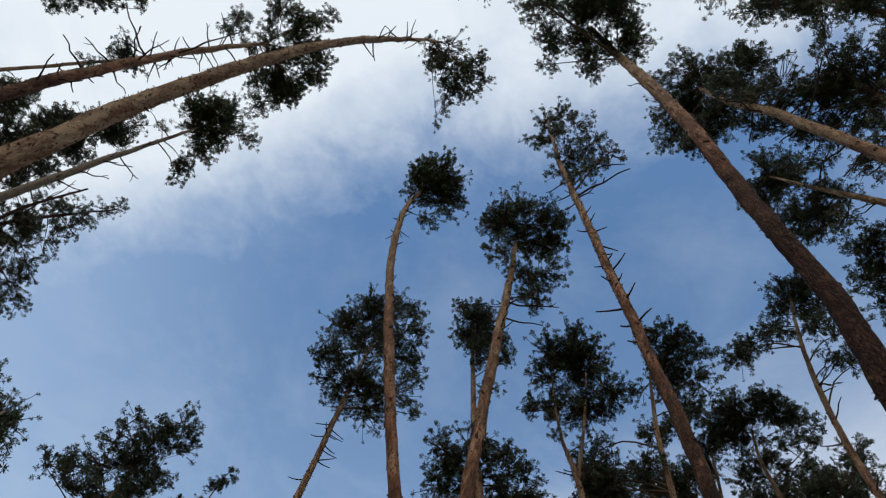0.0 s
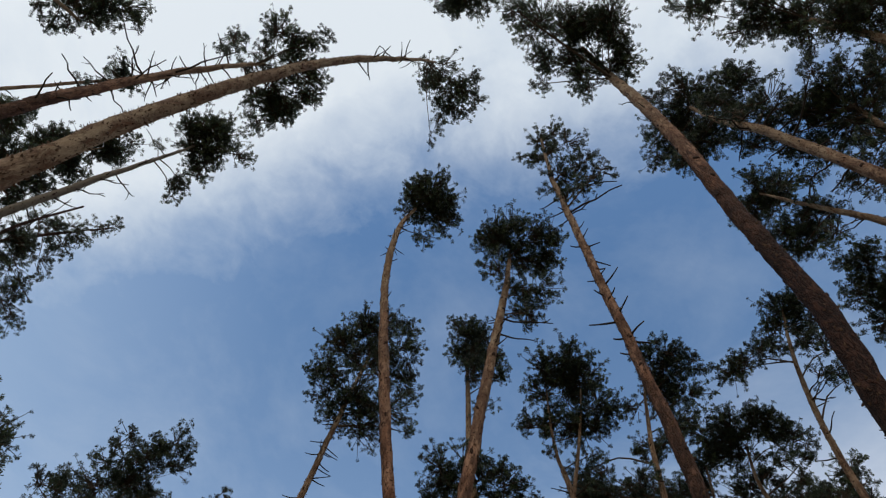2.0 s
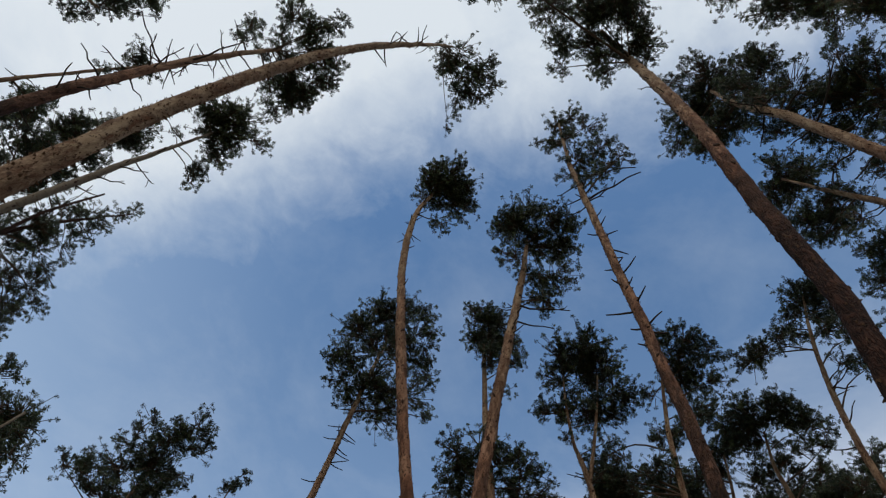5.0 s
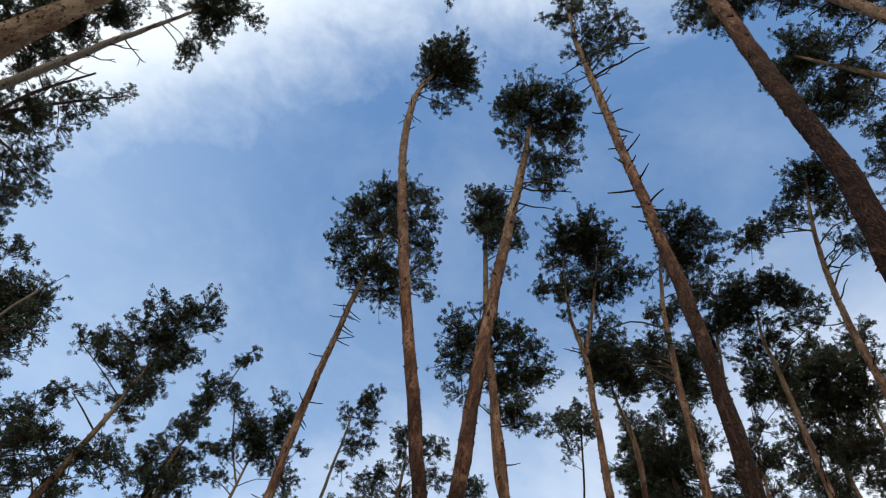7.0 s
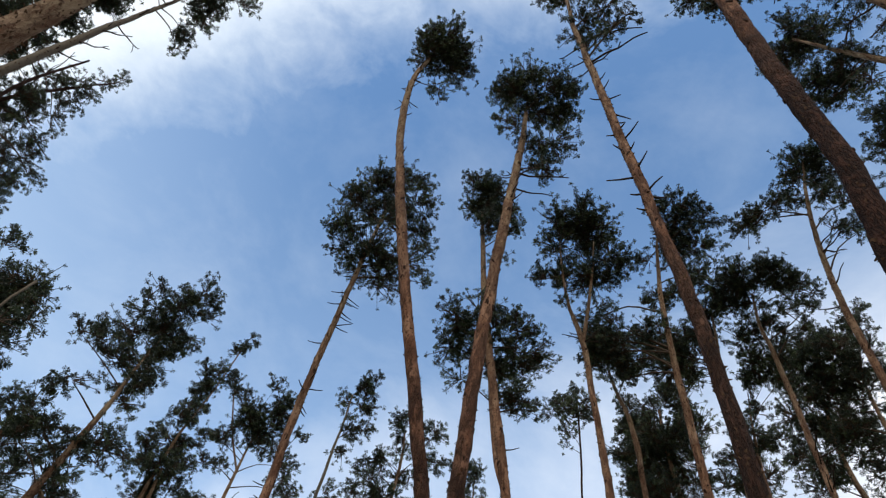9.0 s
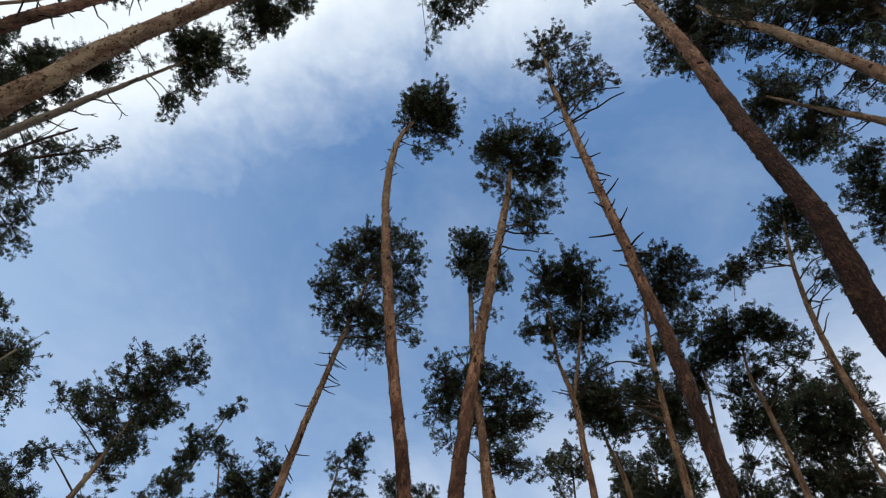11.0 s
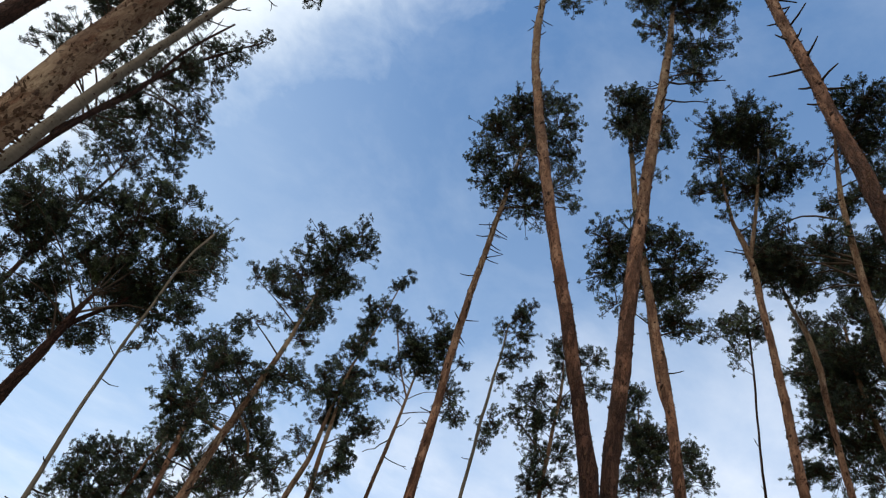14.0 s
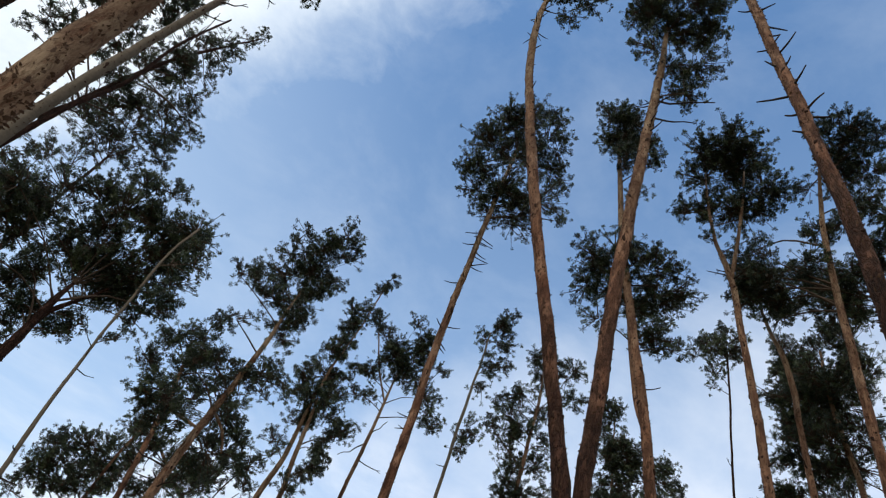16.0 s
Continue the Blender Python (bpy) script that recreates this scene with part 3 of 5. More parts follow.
pine('tall pine bristling with dead branch stubs under a thin crown', (2.59, 3.05),
     stem=[(0, 0, 0, 0.101), (0, 0, 0.55, 0.0784), (0, 0, 2.28, 0.0784), (-0.01, 0.01, 4.55, 0.0672), (-0.01, 0.01, 5.47, 0.0672), (-0.03, 0.03, 6.79, 0.0672), (-0.11, 0.1, 8.51, 0.0672), (-0.2, 0.17, 10.4, 0.0672), (-0.29, 0.25, 12.67, 0.0672), (-0.41, 0.36, 15.68, 0.0672), (-0.52, 0.44, 18.08, 0.056), (-0.56, 0.48, 21.08, 0.0448), (-0.58, 0.5, 23.81, 0.0336)],
     sprays=[(-0.66, 0.71, 24.19, 0.42), (-0.24, 0.22, 24.16, 0.42), (0.04, -0.08, 21.54, 0.4), (0.16, -0.14, 18.46, 0.31), (0.16, -0.6, 15.77, 0.22), (-0.32, 0.24, 18.13, 0.4), (-0.09, -0.15, 15.94, 0.25), (-0.7, 0.68, 21.09, 0.27), (-0.42, 0.63, 17.77, 0.22), (-1.24, 0.81, 21.45, 0.14), (-0.38, 0.17, 15.65, 0.18)],
     dead=(16, 0.3, 0.6, 0.97), seed=5, dense=1.1,
     snags=[(8.6, -0.17, 0.04, 0.01), (8.94, 0.19, -0.11, -0.1), (9.03, -0.16, 0.08, 0.02), (9.03, 0.12, -0.24, 0.09), (9.5, -0.35, 0.19, 0.02), (9.69, 0.04, -0.28, 0.07), (10.26, 0.04, -0.16, 0.1), (10.31, -0.2, -0.01, 0.11), (10.74, 0.09, -0.35, 0.02), (11.02, -0.15, 0.1, 0.07), (11.14, 0.05, -0.17, 0.03), (11.48, 0.15, -0.07, 0.0), (11.88, 0.35, -0.0, 0.04), (12.5, 0.18, -0.2, -0.07), (12.61, -0.24, 0.05, -0.05), (13.05, 0.05, -0.23, 0.04), (13.57, 0.07, -0.21, 0.03), (14.48, -0.18, 0.24, -0.03), (14.63, 0.3, -0.43, -0.03), (14.78, 0.73, -0.96, -0.32), (15.08, -0.27, 0.29, 0.05), (15.23, 0.08, -0.2, -0.03), (15.98, -0.38, 0.4, 0.07), (16.82, 1.29, -0.57, 0.26)], bark_line=7.5)
pine('stout pine with dark rough lower bark and dense top', (3.05, 1.94),
     stem=[(0, 0, 0, 0.14), (0.01, -0.02, 0.69, 0.12), (0.03, -0.06, 2.86, 0.11), (0.13, -0.24, 5.71, 0.1), (0.18, -0.34, 6.48, 0.1), (0.23, -0.44, 7.87, 0.1), (0.27, -0.51, 10.1, 0.11), (0.37, -0.7, 13.66, 0.12), (0.44, -0.83, 18.33, 0.14), (0.5, -0.94, 25.15, 0.14), (-0.63, -1.49, 25.6, 0.08)],
     sprays=[(-2.45, -1.93, 26.22, 0.75), (-1.31, -2.09, 25.46, 0.73), (-0.11, -2.26, 25.91, 0.7), (0.75, -1.59, 25.1, 0.61), (-0.72, -1.03, 25.34, 0.74), (-1.74, -0.77, 25.91, 0.52), (-1.56, 0.05, 25.5, 0.32), (-0.07, -0.28, 24.96, 0.43), (-0.23, -2.89, 25.37, 0.62), (1.18, -1.09, 24.67, 0.34), (-3.32, -2.05, 25.48, 0.38)],
     dead=(3, 0.3, 0.5, 0.8), seed=6, bark_line=10.5, dense=1.30)
pine('tan-barked pine with a wide dark crown', (5.75, 0.46),
     stem=[(0, 0, 0, 0.171), (0, 0.01, 1.35, 0.135), (0, 0.04, 5.61, 0.117), (-0.02, 0.15, 11.21, 0.099), (-0.02, 0.18, 12.68, 0.099), (-0.02, 0.24, 14.41, 0.099), (-0.03, 0.33, 16.76, 0.099), (-0.06, 0.56, 19.44, 0.072), (-0.06, 0.59, 22.06, 0.045)],
     sprays=[(-0.28, 1.45, 23.04, 0.72), (-0.16, 2.37, 22.66, 0.46), (-0.39, 0.15, 22.56, 0.62), (0.63, 0.14, 23.01, 0.7), (0.35, 1.22, 20.04, 0.55), (0.28, -0.53, 19.62, 0.47), (-0.12, 0.06, 17.62, 0.39), (-0.12, 1.97, 20.13, 0.35), (0.04, -0.47, 16.9, 0.31), (-0.98, 0.73, 22.93, 0.39), (0.37, 1.07, 22.55, 0.63), (0.1, 1.78, 22.47, 0.49), (0.36, 0.47, 19.89, 0.48), (-0.13, 1.51, 19.92, 0.43), (0.1, -0.4, 20.35, 0.45)],
     dead=(6, 0.6, 0.4, 0.8), seed=7,
     snags=[(12.46, -0.13, 0.5, -0.06), (13.03, -0.26, 0.5, -0.03), (13.89, 0.22, -0.32, 0.02), (14.88, -0.16, -1.25, 0.2), (15.7, 0.14, -0.49, -0.24), (16.41, 0.1, -1.02, 0.29), (17.83, 0.35, -0.77, 0.07)], dense=1.05)
pine('thin pine with a pale dead-twigged stem and rounded crown', (8.24, 0.42),
     stem=[(0, 0, 0, 0.132), (-0.01, 0.08, 1.72, 0.106), (-0.06, 0.3, 7.16, 0.088), (-0.22, 1.14, 14.33, 0.0704), (-0.26, 1.35, 15.65, 0.0704), (-0.32, 1.66, 17.27, 0.0528), (-0.41, 2.14, 20.03, 0.0264)],
     sprays=[(-0.45, 1.86, 20.54, 0.48), (0.37, 1.84, 20.49, 0.57), (-0.06, 2.03, 17.89, 0.44), (-0.32, 2.63, 17.78, 0.46), (-0.29, 2.65, 20.41, 0.42), (-0.48, 1.07, 17.69, 0.27), (-0.12, 2.8, 17.18, 0.24), (0.35, 2.58, 20.62, 0.55), (-0.09, 1.68, 17.28, 0.31), (-0.57, 1.81, 15.57, 0.3), (-0.01, 2.42, 17.02, 0.31)],
     dead=(7, 0.5, 0.3, 0.8), seed=8,
     snags=[(15.58, -0.05, 0.21, -0.0), (16.18, 0.08, 0.58, 0.0), (16.7, 0.39, 0.6, -0.12), (18.3, -0.17, 0.26, -0.01)], dense=1.15)
pine('pine with fanned bare limbs and a dense dark crown', (7.96, 1.01),
     stem=[(0, 0, 0, 0.19), (0, -0.04, 1.54, 0.15), (0.01, -0.17, 6.41, 0.13), (0.03, -0.65, 12.82, 0.11), (0.04, -0.83, 14.24, 0.1), (0.04, -1.01, 16, 0.07), (0.05, -1.28, 18.03, 0.05)],
     sprays=[(0.18, -1.32, 17.52, 0.59), (-0.19, -1.56, 18.42, 0.46), (0.26, -0.85, 16.23, 0.48), (-0.37, -0.85, 18.14, 0.38), (0.05, -2.1, 17.81, 0.41), (-1.03, -1.72, 18.3, 0.33), (0.14, -0.53, 17.69, 0.34), (-0.49, -0.19, 14.34, 0.32), (-1.01, -0.89, 18.37, 0.24), (0.03, 0.23, 16.13, 0.27), (0.24, -0.85, 17.67, 0.42), (-0.53, -1.36, 18.07, 0.37), (0.63, -1.72, 18.12, 0.47), (0.08, -0.28, 16.26, 0.36), (-0.51, -2.04, 17.99, 0.34), (-1.96, -0.41, 18.71, 0.4), (-1.2, -0.22, 18.93, 0.4), (-1.13, -0.73, 18.45, 0.41), (-0.45, -0.45, 18.35, 0.44), (-0.82, -0.02, 18.51, 0.34), (-0.54, -1.06, 18.42, 0.43), (-1.39, 0.28, 18.37, 0.26), (-0.35, 0.19, 18.31, 0.34), (0.11, 0, 18.19, 0.36), (-1.91, 0.12, 18.77, 0.32), (-2.32, -0.4, 18.86, 0.35), (-2.76, -0.34, 19.22, 0.3)],
     dead=(12, 1.1, 0.5, 0.9), seed=9, dense=0.9)
pine('high pine with a broad dark crown overhead', (7.41, -0.27),
     stem=[(0, 0, 0, 0.18), (-0.01, -0.05, 1.52, 0.14), (-0.03, -0.21, 6.33, 0.12), (-0.11, -0.78, 12.65, 0.1), (-0.17, -1.15, 14.87, 0.1), (-0.21, -1.47, 17.69, 0.08), (-0.25, -1.74, 21.05, 0.05)],
     sprays=[(-0.31, -1.65, 20.81, 0.63), (-1.1, -1.7, 21.3, 0.58), (-1.49, -0.97, 21.56, 0.44), (-0.8, -1.42, 17.52, 0.52), (-0.13, -1.74, 17.62, 0.52), (-2.39, -1.16, 22.19, 0.52), (-3.28, -1.13, 22, 0.35), (0.38, -1.53, 17.41, 0.43), (-0.66, -2.2, 18.1, 0.57), (-0.13, -2.29, 20.88, 0.59), (-0.33, -2.16, 17.43, 0.48), (-0.7, -1.36, 21.5, 0.41), (-1.72, -1.89, 21.17, 0.53), (-0.63, -0.87, 15.34, 0.28), (-1.13, -2.46, 21.76, 0.7), (-2.51, -1.9, 21.77, 0.63), (0.32, -1.09, 20.89, 0.3)],
     dead=(3, 0.5, 0.4, 0.8), seed=10, dense=0.85)
pine('green-crowned pine standing behind a stout trunk', (8.71, 6.51),
     stem=[(0, 0, 0, 0.11), (0.05, -0.09, 1.33, 0.09), (0.2, -0.37, 5.54, 0.08), (0.75, -1.39, 11.09, 0.07), (1.05, -1.95, 13.03, 0.06), (1.33, -2.47, 14.97, 0.05), (1.63, -3.03, 17.01, 0.03)],
     sprays=[(0.88, -3.24, 17.74, 0.22), (1.09, -3.61, 17.4, 0.3), (1.69, -3.23, 17.31, 0.44), (1.09, -2.8, 17.1, 0.36), (1.76, -2.42, 16.75, 0.43), (1.87, -3.27, 16.66, 0.46), (0.9, -3.62, 17.6, 0.17), (1.1, -2.75, 14.84, 0.38), (1.51, -3.98, 17.21, 0.34)],
     dead=(3, 0.5, 0.4, 0.8), seed=11, dense=1.30)
pine('thin pine with drooping side limbs and twig stubs', (8.37, 6.37),
     stem=[(0, 0, 0, 0.106), (0.01, -0.02, 1.3, 0.0836), (0.05, -0.08, 5.41, 0.076), (0.2, -0.29, 10.83, 0.0684), (0.25, -0.35, 12.71, 0.0684), (0.37, -0.53, 14.97, 0.0608), (0.59, -0.84, 16.94, 0.0456), (0.89, -1.26, 18.92, 0.0228)],
     sprays=[(-0.43, 0.42, 17.15, 0.32), (-0.36, -0.15, 16.9, 0.36), (0.17, -0.51, 17.51, 0.35), (0.73, -1.01, 18.89, 0.43), (0.96, -1.47, 18.83, 0.39), (1.61, -1.24, 18.58, 0.39), (1.09, -1.42, 16.48, 0.38), (0.73, -1.42, 14.93, 0.32), (0.47, -1.16, 15.19, 0.25), (0.83, -0.64, 18.53, 0.34), (0.87, -1.14, 17.13, 0.35)],
     dead=(26, 0.4, 0.4, 0.85), seed=12, dense=1.20)
pine('pine whose trunk forks into a rounded crown', (4.7, 8.71),
     stem=[(0, 0, 0, 0.112), (-0.02, 0.01, 1.11, 0.088), (-0.06, 0.03, 4.61, 0.08), (-0.23, 0.12, 9.22, 0.072), (-0.32, 0.17, 11.24, 0.064), (-0.47, 0.24, 13.55, 0.064), (-0.68, 0.35, 14.78, 0.04), (-0.79, 0.4, 16.46, 0.032), (-0.81, 0.41, 17.95, 0.016)],
     sprays=[(-1.01, -0.13, 18.23, 0.51), (-0.42, -0.37, 18.4, 0.51), (0.24, -0.25, 18.11, 0.51), (0.44, -0.24, 16.75, 0.42), (0.48, 0.25, 16.39, 0.36), (-0.07, 0.35, 18.11, 0.68), (-1.01, 0.44, 17.58, 0.51), (-1.26, 0.7, 16.13, 0.3), (-0.91, 0.39, 14.9, 0.22), (-0.15, 0.25, 16.2, 0.38), (0.04, 0.07, 14.83, 0.19), (-0.65, 0.53, 16.46, 0.39)],
     dead=(10, 0.32, 0.35, 0.8), seed=13, dense=1.25,
     forks=[([(-0.43, 0.23, 13.45, 0.05), (-0.25, 0.14, 14.76, 0.04), (-0.06, 0.05, 16.47, 0.03), (0.02, 0.0, 17.6, 0.02)],
             [])])
pine('pine with a bent trunk and compact dark crown', (6.68, 10.9),
     stem=[(0, 0, 0, 0.102), (-0.01, 0.01, 1.37, 0.085), (-0.06, 0.03, 5.71, 0.0765), (-0.22, 0.13, 11.42, 0.0595), (-0.23, 0.14, 12.71, 0.068), (-0.32, 0.19, 13.79, 0.0595), (-0.53, 0.31, 14.82, 0.0425), (-0.65, 0.39, 15.95, 0.0255)],
     sprays=[(-1.06, -0.32, 16.14, 0.42), (-0.48, 0.38, 16.26, 0.48), (-0.86, 0.69, 15.95, 0.35), (-0.48, -0.19, 14.87, 0.32), (-0.68, -0.25, 16.44, 0.32), (-1.2, 0.13, 16.16, 0.28)],
     dead=(3, 0.4, 0.4, 0.7), seed=14)
pine('very thin dark young pine with a small ragged crown', (6.71, 15.06),
     stem=[(0, 0, 0, 0.06), (0, 0, 1.68, 0.05), (0.01, -0.01, 6.99, 0.04), (0.05, -0.02, 13.98, 0.03), (0.1, -0.04, 16.48, 0.03), (0.09, -0.04, 17.95, 0.02)],
     sprays=[(-0.46, -0.01, 17.81, 0.45), (0.07, -0.01, 17.46, 0.41), (-0.68, 0.58, 17.75, 0.27), (-0.39, -0.09, 16.55, 0.29), (0.35, -0.23, 18.09, 0.34), (-0.25, 0.21, 16.22, 0.18), (0.01, -0.14, 18.36, 0.27)],
     dead=(6, 0.3, 0.3, 0.75), seed=15, bark_line=30.0)
pine('pine with orange bark and an uneven one-sided crown', (6.16, 8.43),
     stem=[(0, 0, 0, 0.131), (0, 0, 1.14, 0.0984), (0, 0, 4.75, 0.0902), (0, 0, 9.5, 0.082), (-0.01, 0.01, 11.69, 0.0738), (0, 0, 13.82, 0.0656), (0.07, -0.05, 15.83, 0.0574), (0.26, -0.19, 17.96, 0.0328)],
     sprays=[(0.24, -0.82, 18.57, 0.43), (0.48, -1.34, 18.12, 0.38), (1.06, -1.34, 17.84, 0.33), (1.26, -0.73, 17.39, 0.42), (0.79, -0.33, 18.04, 0.52), (0.26, 0.48, 17.78, 0.29), (0.91, -0.46, 16.23, 0.4), (0.06, 0.34, 15.64, 0.36), (-0.43, 0.16, 14.08, 0.29), (-0.15, 0.35, 13.61, 0.26), (0.53, -0.23, 15.61, 0.34), (-0.14, -0.13, 14.07, 0.23), (-1.51, 0.67, 13.89, 0.37), (-1.11, 0.51, 13.77, 0.36), (-0.73, 1.01, 13.71, 0.34), (-1.25, 1.21, 13.73, 0.35), (-0.51, 1.21, 13.45, 0.27), (-1.24, 1.47, 15.58, 0.33), (-1.22, 0.38, 14.36, 0.32)],
     dead=(12, 0.45, 0.35, 0.7), seed=16, dense=1.2)
pine('shaded pine with a narrow dark crown', (7.82, 10.05),
     stem=[(0, 0, 0, 0.085), (0.02, -0.02, 1.33, 0.068), (0.08, -0.07, 5.56, 0.0595), (0.3, -0.25, 11.12, 0.051), (0.39, -0.32, 12.94, 0.051), (0.54, -0.45, 15.17, 0.0425), (0.68, -0.57, 16.96, 0.0255)],
     sprays=[(0.53, -1.2, 17.67, 0.41), (0.89, -1.08, 17.2, 0.4), (0.49, -0.38, 17.1, 0.38), (0.64, -1.9, 17.31, 0.33), (0.81, -0.2, 16.71, 0.28), (0.5, 0.15, 16.73, 0.32), (-0.82, 0.84, 16.86, 0.42), (-0.81, 0.06, 15.63, 0.44), (-0.01, 0.26, 16.6, 0.46), (-0.05, -0.25, 15.36, 0.48), (-0.46, 0.4, 15.29, 0.41), (0.15, 0.48, 15.2, 0.43), (-1.61, 0.69, 15.61, 0.34), (-1.21, 0.8, 15.24, 0.31)],
     dead=(5, 0.5, 0.3, 0.7), seed=17, dense=1.15)
pine('pine with spreading limbs and a flat open crown', (8.98, 8.59),
     stem=[(0, 0, 0, 0.104), (0, 0, 1.26, 0.08), (0.01, -0.01, 5.27, 0.072), (0.03, -0.03, 10.54, 0.064), (0.05, -0.05, 12.71, 0.064), (0.06, -0.06, 14.73, 0.056), (0.04, -0.05, 15.83, 0.04), (0.14, -0.15, 16.97, 0.024)],
     sprays=[(-0.47, -0.39, 17.13, 0.45), (0.03, -0.87, 17.05, 0.4), (0.52, -0.74, 16.89, 0.47), (0.9, -0.94, 16.55, 0.39), (0.11, 0, 16.76, 0.42), (0.35, -0.63, 15.73, 0.31), (-0.29, 0.36, 16.9, 0.34), (0.93, -0.95, 15.83, 0.22), (0.21, -1.1, 17.29, 0.21), (0.58, -0.78, 14.99, 0.24)],
     dead=(12, 0.5, 0.4, 0.85), seed=18, dense=1.20)
pine('distant pine with layered dark green foliage', (12.58, 10.76),
     stem=[(0, 0, 0, 0.119), (-0.01, 0.01, 1.46, 0.0935), (-0.02, 0.03, 6.07, 0.085), (-0.09, 0.1, 12.13, 0.068), (-0.19, 0.22, 13.9, 0.068), (-0.14, 0.17, 15.55, 0.051), (-0.01, 0.01, 16.97, 0.0255)],
     sprays=[(-0.11, -0.18, 17.45, 0.59), (-0.07, -1.25, 17.3, 0.57), (-0.76, 0.23, 16.88, 0.46), (0.16, -0.01, 16.57, 0.57), (-0.96, 0.65, 16.08, 0.38), (0.03, 0.08, 15.14, 0.48), (-0.38, 0.72, 15.73, 0.44), (-0.95, -0.02, 17.75, 0.34), (0.17, -2.02, 18.03, 0.4), (-0.66, 0.42, 14.24, 0.36), (0.74, -0.53, 16.75, 0.55), (-0.7, -0.75, 17.95, 0.3), (-0.16, -1.04, 18, 0.36), (-0.36, 0.46, 14.02, 0.4), (-0.64, 1.24, 15.06, 0.34), (-1.01, 0.74, 13.62, 0.37), (0.28, -0.43, 15.2, 0.44), (-0.63, -0.45, 17.43, 0.29)],
     dead=(8, 0.5, 0.3, 0.8), seed=19, dense=1.50)
pine('shaded low pine with thick dark foliage', (9.37, 12.95),
     stem=[(0, 0, 0, 0.111), (-0.03, 0.02, 1.46, 0.0935), (-0.1, 0.07, 6.09, 0.0765), (-0.38, 0.26, 12.18, 0.068), (-0.52, 0.35, 13.85, 0.068), (-0.61, 0.42, 15.41, 0.051), (-0.6, 0.41, 16.96, 0.034)],
     sprays=[(-0.64, 0.85, 17.21, 0.61), (-0.78, -0.16, 15.5, 0.58), (-1.24, 0.82, 15.72, 0.47), (-0.92, 0.95, 15.1, 0.59), (-0.15, 0.87, 15.31, 0.53), (-1.28, 1.37, 14.88, 0.46), (-0.02, -0.11, 15.4, 0.39), (-1.01, 0.24, 13.6, 0.54), (-0.17, -0.12, 13.98, 0.36), (-0.46, 0.14, 17.48, 0.35), (-1.36, 1.45, 16.76, 0.28), (-1.86, 1.02, 15.33, 0.26), (-1.59, 1.11, 13.98, 0.31)],
     dead=(5, 0.4, 0.2, 0.7), seed=20, dense=1.15)
pine('distant shaded pine with layered foliage', (10.79, 12.92),
     stem=[(0, 0, 0, 0.102), (-0.03, 0.03, 1.33, 0.0765), (-0.14, 0.1, 5.55, 0.068), (-0.51, 0.39, 11.11, 0.0595), (-0.71, 0.55, 12.66, 0.051), (-0.81, 0.63, 14.14, 0.0425), (-0.81, 0.62, 16.02, 0.0255)],
     sprays=[(-1.51, -0.13, 17.26, 0.54), (-1.14, 0.12, 16.3, 0.59), (-1.42, 1.37, 16.42, 0.49), (-1.43, 0.79, 14.77, 0.57), (-2.13, 1.12, 14.78, 0.4), (-1.02, 1.63, 14.03, 0.57), (-1.9, 1.43, 13.62, 0.44), (-1.94, 1.22, 16.54, 0.33), (-2.18, 1.66, 13.85, 0.3), (-1.71, 1.14, 12.53, 0.47), (-2.62, 1.07, 16.62, 0.43), (-2.46, 1.98, 16.12, 0.43), (-2.47, 1.64, 14.84, 0.41), (-2.53, 2.13, 14.03, 0.4), (-3.08, 1.92, 12.69, 0.41), (-2.58, 1.52, 12.62, 0.4), (-3, 0.76, 17.11, 0.33)],
     dead=(6, 0.7, 0.3, 0.7), seed=21, dense=1.40)
pine('whip-thin grey pine with sparse light green tufts', (-0.66, 14.42),
     stem=[(0, 0, 0, 0.07), (0.01, 0, 1.12, 0.05), (0.02, 0, 4.66, 0.05), (0.09, 0, 9.31, 0.04), (0.11, 0, 11.6, 0.04), (0.18, 0.01, 13.78, 0.03), (0.2, 0.01, 15.01, 0.02)],
     sprays=[(0.4, -0.26, 15.07, 0.3), (0.72, -0.33, 15.52, 0.22), (0.13, 0.17, 14.86, 0.27), (0.78, 0.38, 15.05, 0.3), (0.52, 0.1, 13.87, 0.29), (0.41, 0.49, 13.31, 0.22), (0.34, 0.26, 11.76, 0.29), (0.87, -0.07, 13.84, 0.22), (0.32, 0.5, 11.21, 0.2)],
     dead=(5, 0.25, 0.3, 0.7), seed=22, bark=GREY_BARK, bark_line=-2.0, dense=1.20)
